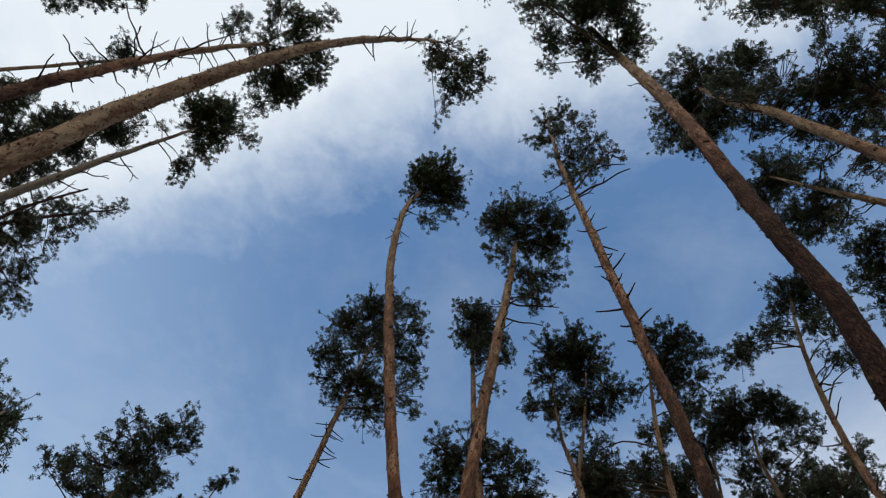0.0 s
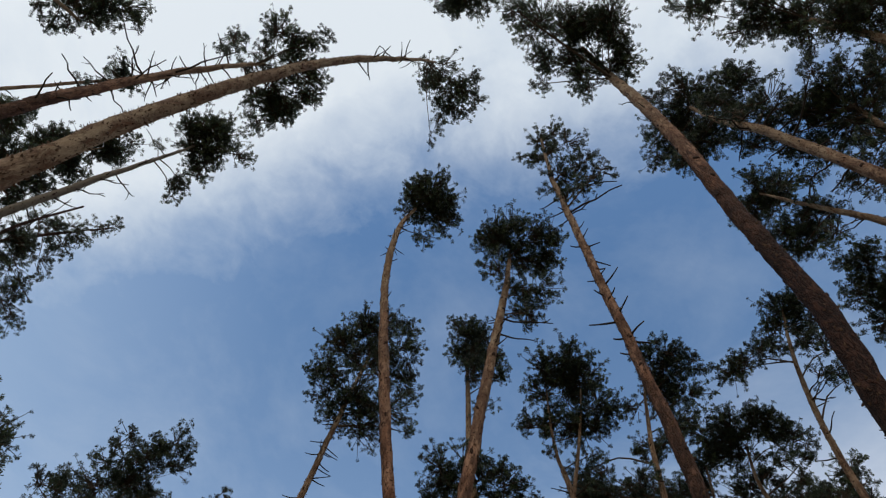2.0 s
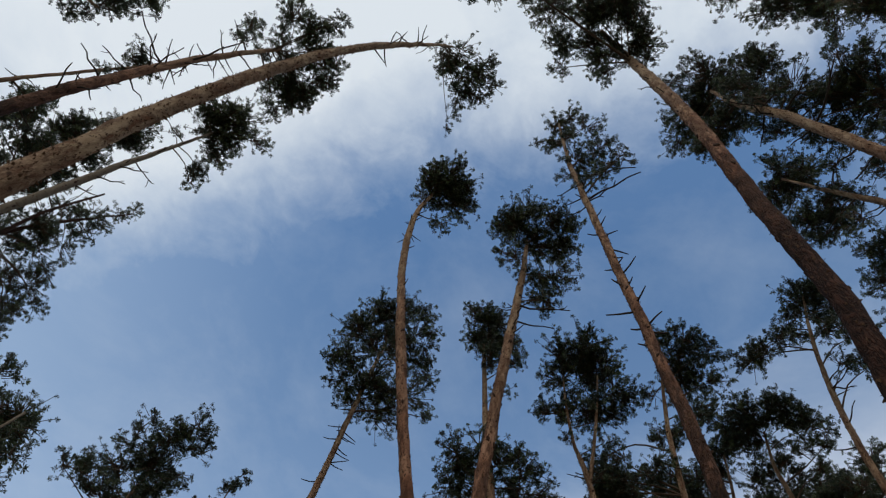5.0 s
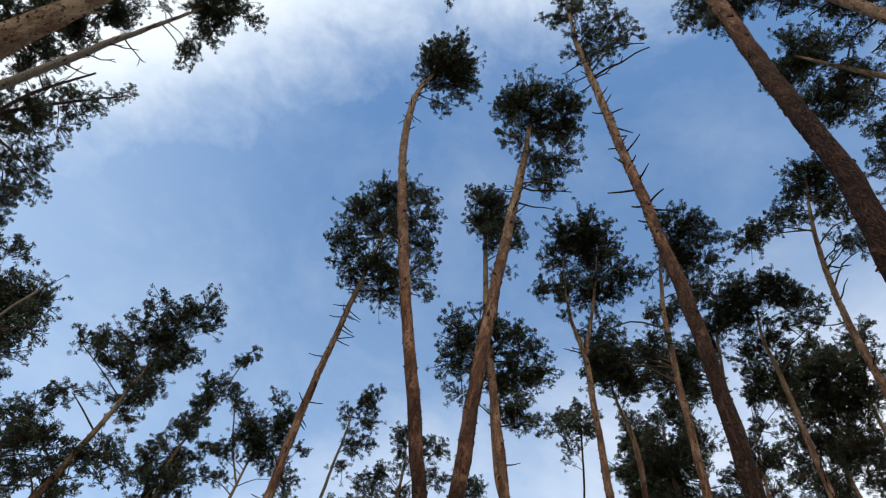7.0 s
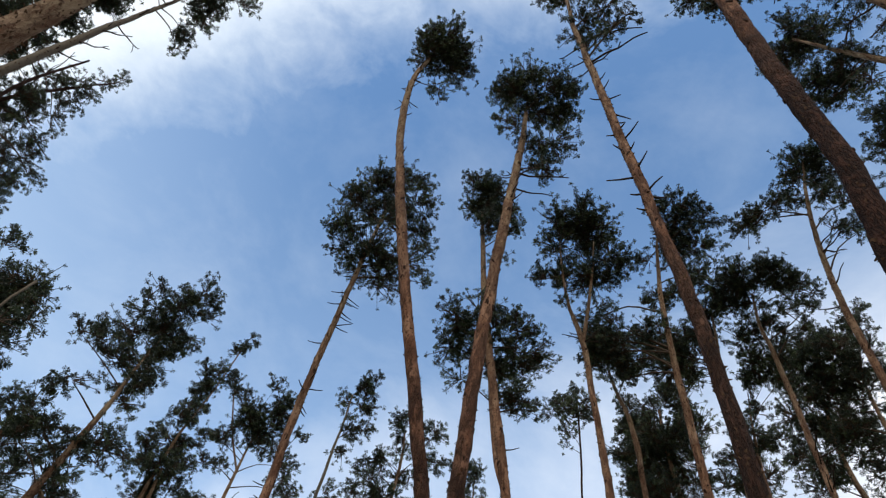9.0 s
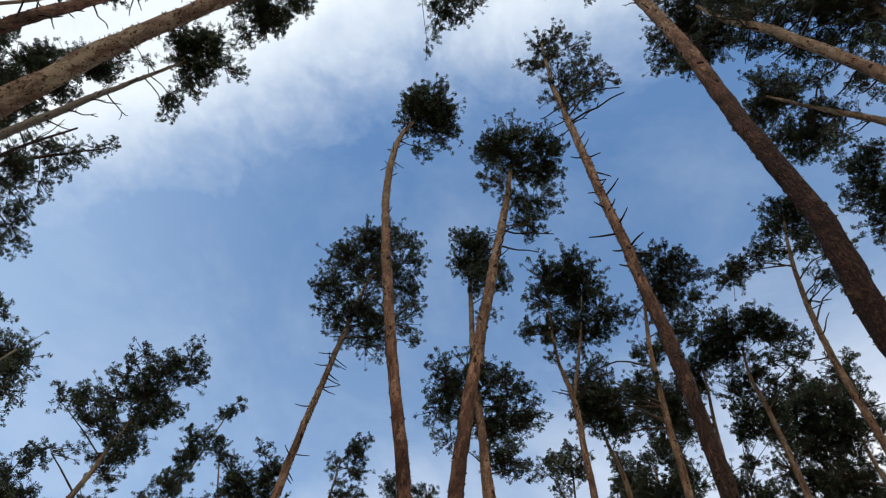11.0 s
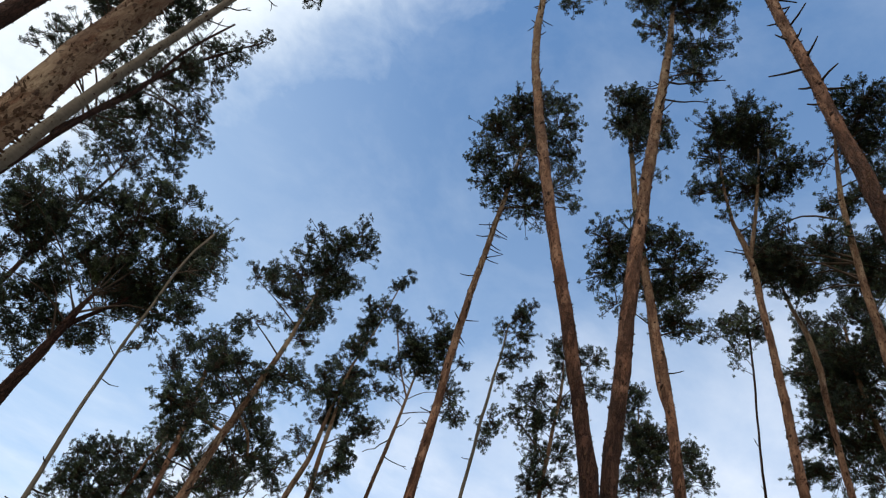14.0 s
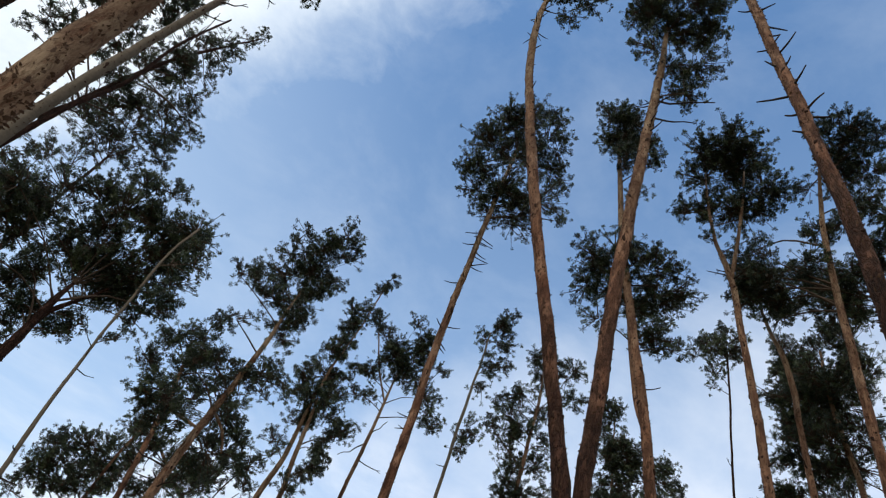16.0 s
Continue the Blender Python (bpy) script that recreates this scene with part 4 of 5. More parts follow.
pine('young pine with loose ragged foliage and dead twigs', (1.09, 15.42),
     stem=[(0, 0, 0, 0.096), (0.01, 0, 1.25, 0.072), (0.05, 0, 5.22, 0.064), (0.18, -0.01, 10.43, 0.056), (0.26, -0.02, 12.36, 0.048), (0.32, -0.03, 13.94, 0.04), (0.26, -0.02, 15.02, 0.016)],
     sprays=[(-0.06, -0.13, 15.27, 0.27), (0.3, 0.29, 14.83, 0.31), (-0.23, -0.04, 13.95, 0.3), (-0.41, -0.07, 13.01, 0.32), (0.44, 0.4, 13.69, 0.3), (0.08, -0.06, 12.74, 0.25), (0.78, -0.1, 12.48, 0.25), (0.63, 0.53, 11.93, 0.31), (-0.12, -0.15, 11.06, 0.29), (-0.9, 0.4, 13.65, 0.23), (-0.84, -0.15, 12.47, 0.22), (0.36, -0.17, 10.75, 0.28), (0.33, -0.16, 15.61, 0.28), (1.23, -0.18, 15.22, 0.31), (1.39, -0.28, 14.11, 0.26), (-0.17, 0.09, 12.47, 0.28), (-0.19, 0.25, 11.84, 0.24), (0.9, -0.34, 10.83, 0.25), (-0.14, 0.13, 10.6, 0.26), (0.9, -0.02, 13.94, 0.23)],
     dead=(9, 0.5, 0.2, 0.7), seed=23, dense=1.20)
pine('small distant pine with a loose pointed crown', (4.48, 17.58),
     stem=[(0, 0, 0, 0.07), (-0.01, 0, 1.47, 0.06), (-0.06, 0.01, 6.14, 0.05), (-0.21, 0.05, 12.28, 0.04), (-0.3, 0.07, 14.17, 0.03), (-0.35, 0.08, 16.02, 0.02)],
     sprays=[(-0.39, -0.08, 15.95, 0.3), (-0.61, 0.37, 15.38, 0.37), (-0.2, -0.34, 14.76, 0.35), (-0.3, -0.1, 14.06, 0.41), (0.5, 0.3, 13.93, 0.24), (1.17, -0.37, 13.78, 0.34), (1.35, -0.77, 13.01, 0.26), (-0.46, 0.48, 13.52, 0.35), (0.24, -0.13, 12.87, 0.3), (0.72, -0.68, 12.86, 0.26), (-0.76, -0.01, 16.16, 0.41), (-0.5, -0.1, 14.4, 0.46), (0.19, -0.16, 14.18, 0.38), (-0.06, 0.06, 13.45, 0.44), (0.75, 0, 13.87, 0.38), (1.1, -0.52, 14.25, 0.27), (-0.53, 0.03, 12.71, 0.4), (0.28, -0.43, 14.44, 0.28)],
     dead=(4, 0.3, 0.2, 0.6), seed=24, dense=1.20)
pine('wind-leaning pine with ragged open limbs of needles', (-5.17, 10.83),
     stem=[(0, 0, 0, 0.122), (0.01, 0, 0.69, 0.0936), (0.04, 0.02, 2.89, 0.0864), (0.16, 0.07, 5.78, 0.0792), (0.21, 0.1, 6.96, 0.072), (0.29, 0.14, 8.1, 0.0648), (0.38, 0.18, 9.41, 0.0504), (0.4, 0.19, 10.55, 0.036), (0.43, 0.2, 11.97, 0.0144)],
     sprays=[(0.9, -0.33, 13.1, 0.27), (1.24, -0.04, 12.66, 0.22), (0.6, -0.39, 12.47, 0.29), (-0.16, -0.27, 12.56, 0.24), (0.45, 0.07, 12.11, 0.43), (-0.21, 0.31, 11.93, 0.38), (-0.67, -0.11, 11.47, 0.26), (-0.7, -0.61, 10.74, 0.17), (-0.16, 0.11, 10.95, 0.41), (0.5, 0.25, 11.14, 0.41), (0.86, 0.24, 11.85, 0.27), (0.53, 0.5, 10.27, 0.31), (-0.34, -0.38, 9.82, 0.24), (-0.62, -0.2, 9.08, 0.23), (-0.38, -0.45, 8.37, 0.22), (-0.08, -0.37, 8.63, 0.26), (0.33, 0.29, 8.9, 0.3), (0.78, 0.32, 9.2, 0.28), (1.23, 0.78, 9.26, 0.17)],
     dead=(9, 0.5, 0.35, 0.6), seed=25,
     forks=[([(0.24, -0.04, 7.4, 0.03), (-0.36, -0.31, 7.45, 0.03), (-0.82, -0.52, 7.52, 0.02)],
             [(-0.41, -0.44, 7.57, 0.31), (-0.52, -0.3, 7.15, 0.26), (-0.83, -0.51, 7.53, 0.17), (-0.07, -0.2, 7.3, 0.21)]),
            ([(0.17, 0.17, 8, 0.03), (0.55, 0.35, 7.7, 0.03), (0.74, 0.43, 7.31, 0.02)],
             [(0.48, 0.5, 8.02, 0.33), (0.46, 0.46, 7.18, 0.31), (0.15, 0.62, 6.73, 0.27), (1, 0.6, 7.66, 0.17), (0.96, 0.06, 8.57, 0.2), (0.22, 0.15, 8.25, 0.18)])], bark_line=1.0, dense=1.35)
pine('narrow wind-swept pine with a drawn-out pointed crown', (-4.69, 14.82),
     stem=[(0, 0, 0, 0.102), (0.01, 0, 0.98, 0.085), (0.03, 0.01, 4.08, 0.0765), (0.13, 0.04, 8.16, 0.068), (0.27, 0.08, 9.57, 0.0595), (0.24, 0.07, 11.27, 0.0425), (0.28, 0.09, 12.6, 0.034), (0.44, 0.14, 14.02, 0.0255), (0.58, 0.18, 16.02, 0.017)],
     sprays=[(0.71, 0.01, 16.49, 0.16), (0.52, 0.18, 15.92, 0.24), (0.45, -0.02, 14.78, 0.29), (0.12, -0.33, 14.4, 0.2), (0.87, 0.04, 14.69, 0.15), (0.22, 0.23, 13.73, 0.37), (0.11, -0.02, 13.02, 0.36), (0.04, 0.29, 12.4, 0.4), (-0.24, -0.47, 11.68, 0.21), (0.52, 0.28, 11.54, 0.4), (0.03, -0.14, 11.26, 0.36), (0.67, 0.34, 12.45, 0.22), (0.01, 0.51, 10.79, 0.3), (-0.16, -0.03, 9.83, 0.26)],
     dead=(5, 0.6, 0.3, 0.6), seed=26,
     forks=[([(0.1, 0.03, 6.2, 0.06), (0.42, 0.08, 7.3, 0.06), (0.62, 0.11, 8.47, 0.06), (0.51, 0.08, 9.53, 0.06), (0.44, 0.06, 10.42, 0.05), (0.35, 0.03, 11.39, 0.03)],
             [(1.32, 0.33, 10.73, 0.3), (0.9, 0.3, 10.14, 0.26), (1.02, 0.26, 9.56, 0.34), (0.71, -0.12, 8.77, 0.27), (0.82, 0.35, 11.21, 0.27)])], bark_line=2.0, dense=1.50)
pine('twiggy pine with a loose rounded crown and bare lower branches', (-3.37, 17.48),
     stem=[(0, 0, 0, 0.096), (0.01, 0, 1.2, 0.072), (0.04, 0.01, 5, 0.064), (0.14, 0.03, 10.01, 0.056), (0.21, 0.04, 12.01, 0.056), (0.25, 0.05, 13.75, 0.04), (0.26, 0.05, 15.02, 0.024)],
     sprays=[(-0.85, -0.88, 16.01, 0.23), (-0.46, -0.6, 15.82, 0.3), (0.43, -0.98, 16.37, 0.25), (0.93, -0.57, 16.13, 0.27), (-0.01, -0.3, 15.47, 0.47), (0.73, -0.22, 15.53, 0.47), (-0.59, -0.03, 14.74, 0.26), (-1.05, -0.04, 14.58, 0.26), (1.57, -0.02, 15.54, 0.23), (1.44, 0.26, 14.51, 0.44), (1.87, 0.49, 13.68, 0.29), (-0.79, -0.01, 13.66, 0.22), (0.53, 0.13, 14.93, 0.38), (-0.27, 0.11, 13.81, 0.22)],
     dead=(13, 0.5, 0.15, 0.65), seed=27,
     snags=[(11.56, 0.74, -0.01, -0.13), (12.14, -0.74, 0.43, -0.39), (12.53, 0.4, -0.3, 0.36)],
     forks=[([(0.24, 0.1, 13.75, 0.03), (-0.4, -0.01, 14.99, 0.03), (-1.06, -0.13, 16.79, 0.02)],
             [])], dense=1.60)
pine('heavy-limbed dark pine with a wide dense crown', (-7.73, 9.17),
     stem=[(0, 0, 0, 0.16), (0, 0, 0.65, 0.13), (0, 0, 2.73, 0.12), (-0.01, -0.01, 5.45, 0.11), (-0.03, -0.03, 6.16, 0.1), (-0.02, -0.02, 7.02, 0.08), (-0.04, -0.04, 7.9, 0.06), (-0.03, -0.02, 8.42, 0.03)],
     sprays=[(1.38, -0.2, 10.36, 0.3), (0.92, 0.12, 10.2, 0.41), (0.49, -0.36, 10.2, 0.36), (0.72, 0.16, 9.64, 0.45), (0.44, 0.22, 9.25, 0.44), (1.09, 0.72, 9.69, 0.35), (1.12, 0.85, 9.01, 0.25), (0.05, -0.66, 10.01, 0.4), (-0.36, -0.3, 9.58, 0.44), (-0.67, -0.06, 9.05, 0.39), (0, 0.13, 9.08, 0.39), (0.01, 0.61, 8.69, 0.31), (-0.65, -0.26, 8.33, 0.37), (-1.01, -0.05, 7.96, 0.35)],
     dead=(6, 0.7, 0.3, 0.55), seed=28,
     forks=[([(-0.07, -0.01, 7.08, 0.06), (-0.03, 0.03, 7.71, 0.05), (0.24, 0.26, 8.51, 0.03), (0.43, 0.42, 9.24, 0.02)],
             [(-1.12, -0.81, 8.59, 0.37), (0.05, 0.44, 7.59, 0.18), (-0.75, -0.07, 7.25, 0.25), (0.87, 0.9, 8.59, 0.15), (0.53, 0.62, 8.83, 0.29), (-1.2, -0.79, 9.27, 0.43), (-1.5, -1.29, 8.84, 0.37), (-1.4, -1, 7.93, 0.39), (-1.28, -0.44, 7.4, 0.35), (-0.5, -0.06, 7.49, 0.26), (-0.53, 0.18, 6.89, 0.21), (-0.33, 0.15, 7.75, 0.22), (0.03, 0.27, 7.99, 0.21), (0.35, 0.43, 7.97, 0.14), (-1.23, -1.59, 9.07, 0.32), (-1.12, -0.93, 9.87, 0.37), (-0.62, -0.75, 10.13, 0.4), (0.48, -0.53, 10.88, 0.28), (0.04, -0.83, 10.67, 0.3), (-0.38, 0.11, 10, 0.44), (0.4, 0.83, 9.32, 0.34), (-0.31, 0.14, 8.83, 0.37), (1.24, 0.24, 10.69, 0.26), (0.84, 0.58, 10.37, 0.36)])], bark_line=30.0, dense=1.25)
pine('thin grey leaning pine with hanging dead twigs', (-5.04, 7.82),
     stem=[(0, 0, 0, 0.04), (-0.01, -0.01, 0.49, 0.03), (-0.04, -0.03, 2.05, 0.03), (-0.17, -0.11, 4.11, 0.03), (-0.27, -0.18, 5.02, 0.03), (-0.37, -0.25, 6.32, 0.02), (-0.41, -0.28, 7.33, 0.02), (-0.45, -0.3, 8.33, 0.02), (-0.38, -0.26, 9.08, 0.02)],
     sprays=[(-0.48, 0.07, 9.01, 0.2), (-0.33, -0.18, 8.19, 0.2), (-0.28, -0.22, 7.56, 0.14), (-0.18, -0.24, 6.56, 0.08), (-0.07, -0.13, 8.41, 0.14)],
     dead=(10, 0.25, 0.35, 0.75), seed=29, bark=GREY_BARK, bark_line=3.0)
pine('slim dark-stemmed pine with an airy crown', (-12.13, 12.17),
     stem=[(0, 0, 0, 0.11), (-0.01, -0.01, 1.04, 0.09), (-0.05, -0.05, 4.32, 0.08), (-0.18, -0.18, 8.63, 0.07), (-0.28, -0.29, 10.14, 0.06), (-0.35, -0.36, 12.45, 0.05), (-0.37, -0.38, 15.04, 0.03)],
     sprays=[(-0.38, -0.84, 16.55, 0.56), (-0.76, -0.36, 15.77, 0.45), (0.29, -0.37, 16.18, 0.35), (0.61, 0.34, 16.11, 0.32), (-1.61, -1.05, 15.58, 0.44), (-2.11, -1.45, 15.41, 0.43), (-1.13, -1.25, 13.6, 0.46), (-1.25, -0.87, 12.72, 0.39), (-1.18, -1.28, 16.13, 0.44), (-1.25, -0.17, 14.48, 0.33), (0.14, -1.13, 16.97, 0.45), (-1.57, -1.48, 12.77, 0.38), (-0.13, 0.25, 15.42, 0.28), (-0.97, -0.66, 15.59, 0.41), (0.66, -0.51, 16.87, 0.35), (-0.26, -0.19, 15.48, 0.34), (-1.28, -0.45, 15.14, 0.37), (0.5, -0.14, 16.38, 0.32)],
     dead=(5, 0.6, 0.3, 0.7), seed=30, bark_line=25.0, dense=0.60)
pine('pine with a long reaching limb of dark needles', (-11.71, 8.72),
     stem=[(0, 0, 0, 0.12), (0.01, 0.01, 1.02, 0.1), (0.02, 0.03, 4.23, 0.09), (0.08, 0.1, 8.46, 0.08), (0.09, 0.12, 10.75, 0.07), (0.19, 0.25, 13.71, 0.07), (0.41, 0.55, 16.69, 0.05), (0.69, 0.91, 18.71, 0.04), (1.05, 1.4, 21.03, 0.02)],
     sprays=[(0.89, 1.45, 21.44, 0.31), (0.48, 1.55, 20.97, 0.23), (0.71, 1.46, 19.03, 0.32), (0.27, 1.98, 18.59, 0.4), (0.92, 1.88, 17.11, 0.37), (0.86, 2.16, 16.54, 0.4), (0.33, 0.43, 17.29, 0.29), (0.1, 1.07, 16.63, 0.43), (0.48, 0.49, 14.92, 0.36), (0.58, 1.42, 17.18, 0.37), (0.32, 0.07, 14.66, 0.26), (0.38, 1.92, 16.43, 0.4), (0.98, 0.82, 14.63, 0.36), (0.09, 0.78, 18.85, 0.25), (-0.22, 0.58, 16.96, 0.29), (0.59, 0.69, 17.39, 0.36), (0.39, 0.79, 19.02, 0.32), (0.81, 0.83, 19.3, 0.32), (0.03, -0.05, 17.64, 0.29), (-0.2, 0.29, 18.84, 0.28), (1.12, 1.17, 19.36, 0.25), (0.05, 0.52, 14.29, 0.29), (-0.12, 0.93, 13.9, 0.32), (0.35, 0.82, 14.21, 0.35), (0.87, 1.51, 14.42, 0.39), (0.42, 2.62, 16.13, 0.41), (-0.55, -0.94, 14.39, 0.22), (-0.96, -1.28, 14.45, 0.3), (-0.56, -1.37, 14.78, 0.28), (-1.14, -1.13, 14.01, 0.24), (1.06, 2.66, 16.46, 0.31), (0.56, 0.85, 17.54, 0.33), (0.16, -0.17, 14.41, 0.3), (0.52, 0.01, 14.66, 0.34), (0.21, 0.4, 16.1, 0.34), (0.34, 0.99, 16.74, 0.32), (0.82, 0.41, 16.9, 0.28), (-0.09, 0.15, 16.12, 0.24)],
     dead=(7, 0.6, 0.4, 0.8), seed=31,
     snags=[(16.99, 0.58, -0.88, 1.76), (17.75, -0.05, 0.66, -0.25), (18.56, 0.3, 0.36, 0.03)], bark_line=30.0, dense=0.70)
pine('smooth grey-tan pine with a side-hanging dark crown', (-7.87, 5.87),
     stem=[(0, 0, 0, 0.153), (0, 0, 0.94, 0.119), (0, 0, 3.92, 0.111), (0.01, 0.01, 7.84, 0.102), (-0.01, -0.01, 9.3, 0.0935), (0.03, 0.04, 13.96, 0.0765), (0.07, 0.09, 16.01, 0.0595), (0.11, 0.14, 18.1, 0.0425), (0.14, 0.18, 19.95, 0.0255)],
     sprays=[(0.18, -0.4, 19.98, 0.49), (0.65, -0.19, 20.56, 0.51), (1.3, 0.22, 20.12, 0.33), (0.53, 0.32, 19.85, 0.53), (-0.12, 0.25, 19.74, 0.42), (0.42, 0.75, 18.22, 0.31), (0.51, 1.13, 17.79, 0.18), (0.31, 1.01, 19.82, 0.33), (-0.11, -0.18, 17.95, 0.15), (-0.24, -0.39, 19.79, 0.29)],
     dead=(6, 0.5, 0.65, 0.93), seed=32, bark=GREY_BARK,
     snags=[(12.8, 0.17, 0.37, -0.06), (13.49, 0.44, 0.17, 0.19), (14.16, 0.6, 0.05, 0.21), (15.04, 0.62, 0.01, 0.2), (15.7, 0.48, 0.45, 0.03)], bark_line=2.0, dense=1.30,
     forks=[([(0.03, 0.05, 8.85, 0.045), (0.1, 0.2, 9.7, 0.04), (0.17, 0.34, 10.9, 0.035), (0.17, 0.29, 12.42, 0.03), (0.3, 0.4, 14.2, 0.02)], [], 30.0)])
pine('thick tan pine with flaking bark and overarching top', (-2.38, 1.86),
     stem=[(0, 0, 0, 0.11), (-0.01, -0.01, 0.44, 0.09), (-0.02, -0.03, 1.83, 0.09), (-0.08, -0.12, 3.66, 0.08), (-0.1, -0.16, 4.05, 0.08), (-0.12, -0.2, 4.64, 0.08), (-0.14, -0.22, 4.98, 0.08), (-0.15, -0.25, 5.52, 0.07), (-0.18, -0.28, 6.2, 0.07), (-0.2, -0.32, 7.11, 0.07), (-0.22, -0.35, 8.36, 0.07), (-0.23, -0.36, 9.75, 0.07), (-0.22, -0.34, 11.76, 0.06), (-0.16, -0.23, 14.8, 0.06), (0.08, 0.08, 20.29, 0.04), (0.29, 0.31, 23.6, 0.03)],
     sprays=[(0.09, 0.54, 23.5, 0.36), (0.73, 0.44, 23.55, 0.47), (1.32, 0.9, 23.96, 0.49), (2.02, 1.2, 23.81, 0.3), (0.96, 1.14, 23.39, 0.48), (0.26, 1.07, 23.7, 0.3), (0.92, 1.96, 23.68, 0.3), (0.85, 2.73, 23.39, 0.19), (1.58, 1.56, 23.27, 0.29), (1.59, 0.48, 23.89, 0.26)],
     dead=(14, 0.45, 0.55, 0.95), seed=33, bark_line=-3.0, flaky=1.0)
pine('pine with long bare dead twigs and a drooping crown', (-6.62, 3.57),
     stem=[(0, 0, 0, 0.17), (-0.01, -0.01, 1.22, 0.13), (-0.02, -0.04, 5.09, 0.12), (-0.08, -0.16, 10.18, 0.1), (-0.12, -0.23, 11.45, 0.1), (-0.13, -0.26, 13.02, 0.09), (-0.15, -0.29, 15.1, 0.08), (-0.13, -0.25, 17.89, 0.07), (-0.07, -0.14, 20.99, 0.04)],
     sprays=[(0.16, -1.24, 21.22, 0.43), (0.98, -1.14, 21.45, 0.33), (1.42, -1.37, 21.7, 0.19), (-0.07, -0.99, 18.54, 0.29), (-0.06, -0.72, 17.87, 0.2), (0.84, -0.29, 21.33, 0.44), (0.33, 0.38, 21.13, 0.51), (1.18, 0.48, 21.42, 0.45), (1.52, -0.12, 21.65, 0.24), (0.49, 1.17, 21.08, 0.41), (0.11, 1.61, 20.87, 0.31), (0.98, 1.04, 21.17, 0.34), (-0.13, 0.86, 20.61, 0.3), (-0.11, -0.55, 20.9, 0.33), (-0.55, 0.04, 20.52, 0.26)],
     dead=(16, 0.6, 0.45, 0.97), seed=34,
     snags=[(11.2, 0.13, -0.5, 0.25), (11.72, 0.03, -0.27, 0.11), (12.43, -0.39, -0.54, 0.01), (12.47, 0.17, 0.12, 0.02), (13.28, 0.24, 0.45, 0.12), (13.38, -0.47, -0.4, -0.2), (14.06, 0.48, -0.54, 0.27), (14.32, 0.07, 0.2, 0.06), (14.58, -0.64, -0.91, 0.12), (14.63, -0.36, -0.22, -0.24), (15.38, 0.12, 0.2, -0.01), (15.66, 0.92, -0.68, 1.05), (15.94, -0.45, 0.52, -0.12), (16.36, -0.17, -0.3, -0.15), (16.36, 0.21, 0.24, -0.03), (16.91, -0.0, 0.51, 0.01), (16.91, 0.32, 0.33, 0.02), (17.26, -0.1, -0.6, -0.12), (18.59, -0.42, -0.72, -0.01)], bark_line=11.0, dense=1.5)
pine('thin distant pine with sparse twigs and foliage', (-10.3, 4.38),
     stem=[(0, 0, 0, 0.09), (0.01, 0.01, 1.69, 0.07), (0.03, 0.06, 7.03, 0.06), (0.1, 0.22, 14.07, 0.05), (0.12, 0.26, 15.29, 0.04), (0.16, 0.36, 17.81, 0.04), (0.2, 0.44, 19.96, 0.02)],
     sprays=[(-0.1, 0.4, 19.81, 0.32), (0.38, 0.62, 19.88, 0.23), (0.38, 0.33, 18.18, 0.21), (0.08, 0.29, 17.92, 0.14), (-0.06, 0.03, 20.02, 0.16), (0.24, 0.6, 15.5, 0.28), (0.5, 0.91, 15.09, 0.25), (-0.05, 0.78, 15.21, 0.35)],
     dead=(4, 0.4, 0.5, 0.8), seed=35, dense=1.4)
pine('pine half hidden behind thicker trunks, dark foliage', (-10.67, 7.01),
     stem=[(0, 0, 0, 0.13), (0, 0, 1.73, 0.1), (-0.01, -0.01, 7.22, 0.09), (-0.03, -0.05, 14.45, 0.07), (-0.06, -0.1, 16.18, 0.06), (-0.05, -0.08, 18.04, 0.04), (0.05, 0.08, 19.96, 0.02)],
     sprays=[(-0.72, -0.35, 17.84, 0.3), (-0.16, 0.14, 18, 0.37), (-0.2, 0.26, 19.83, 0.37), (0.37, 0.3, 20.07, 0.31), (0.28, 0.37, 18.33, 0.34), (0.75, -0.2, 20.28, 0.24), (0.31, -0.05, 16.26, 0.36), (-0.1, -0.58, 18.28, 0.24), (0.17, -0.27, 20, 0.23), (0.57, 0.31, 16.54, 0.28), (-0.41, -1.17, 14.51, 0.33), (-0.23, -0.72, 14.87, 0.36), (-0.35, -0.91, 16.08, 0.36), (-0.11, -0.42, 16.51, 0.34), (-0.47, -0.36, 14.55, 0.34), (0.28, -0.37, 14.66, 0.29), (-0.19, -0.49, 17.86, 0.37), (0.48, -0.33, 16.27, 0.31), (0.3, -0.08, 18.05, 0.34), (-0.08, -0.15, 15.95, 0.31), (-0.54, -1.59, 14.71, 0.22), (-1.04, -1.03, 16.06, 0.25), (-0.42, -0.17, 19.58, 0.33), (0.15, 0.18, 20.1, 0.34), (0.41, 0.12, 14.56, 0.24), (0.17, 0.51, 15.89, 0.26), (0.14, 0.43, 14.09, 0.23), (-0.31, 0.73, 13.87, 0.21)],
     dead=(5, 0.5, 0.5, 0.8), seed=36, dense=1.5)
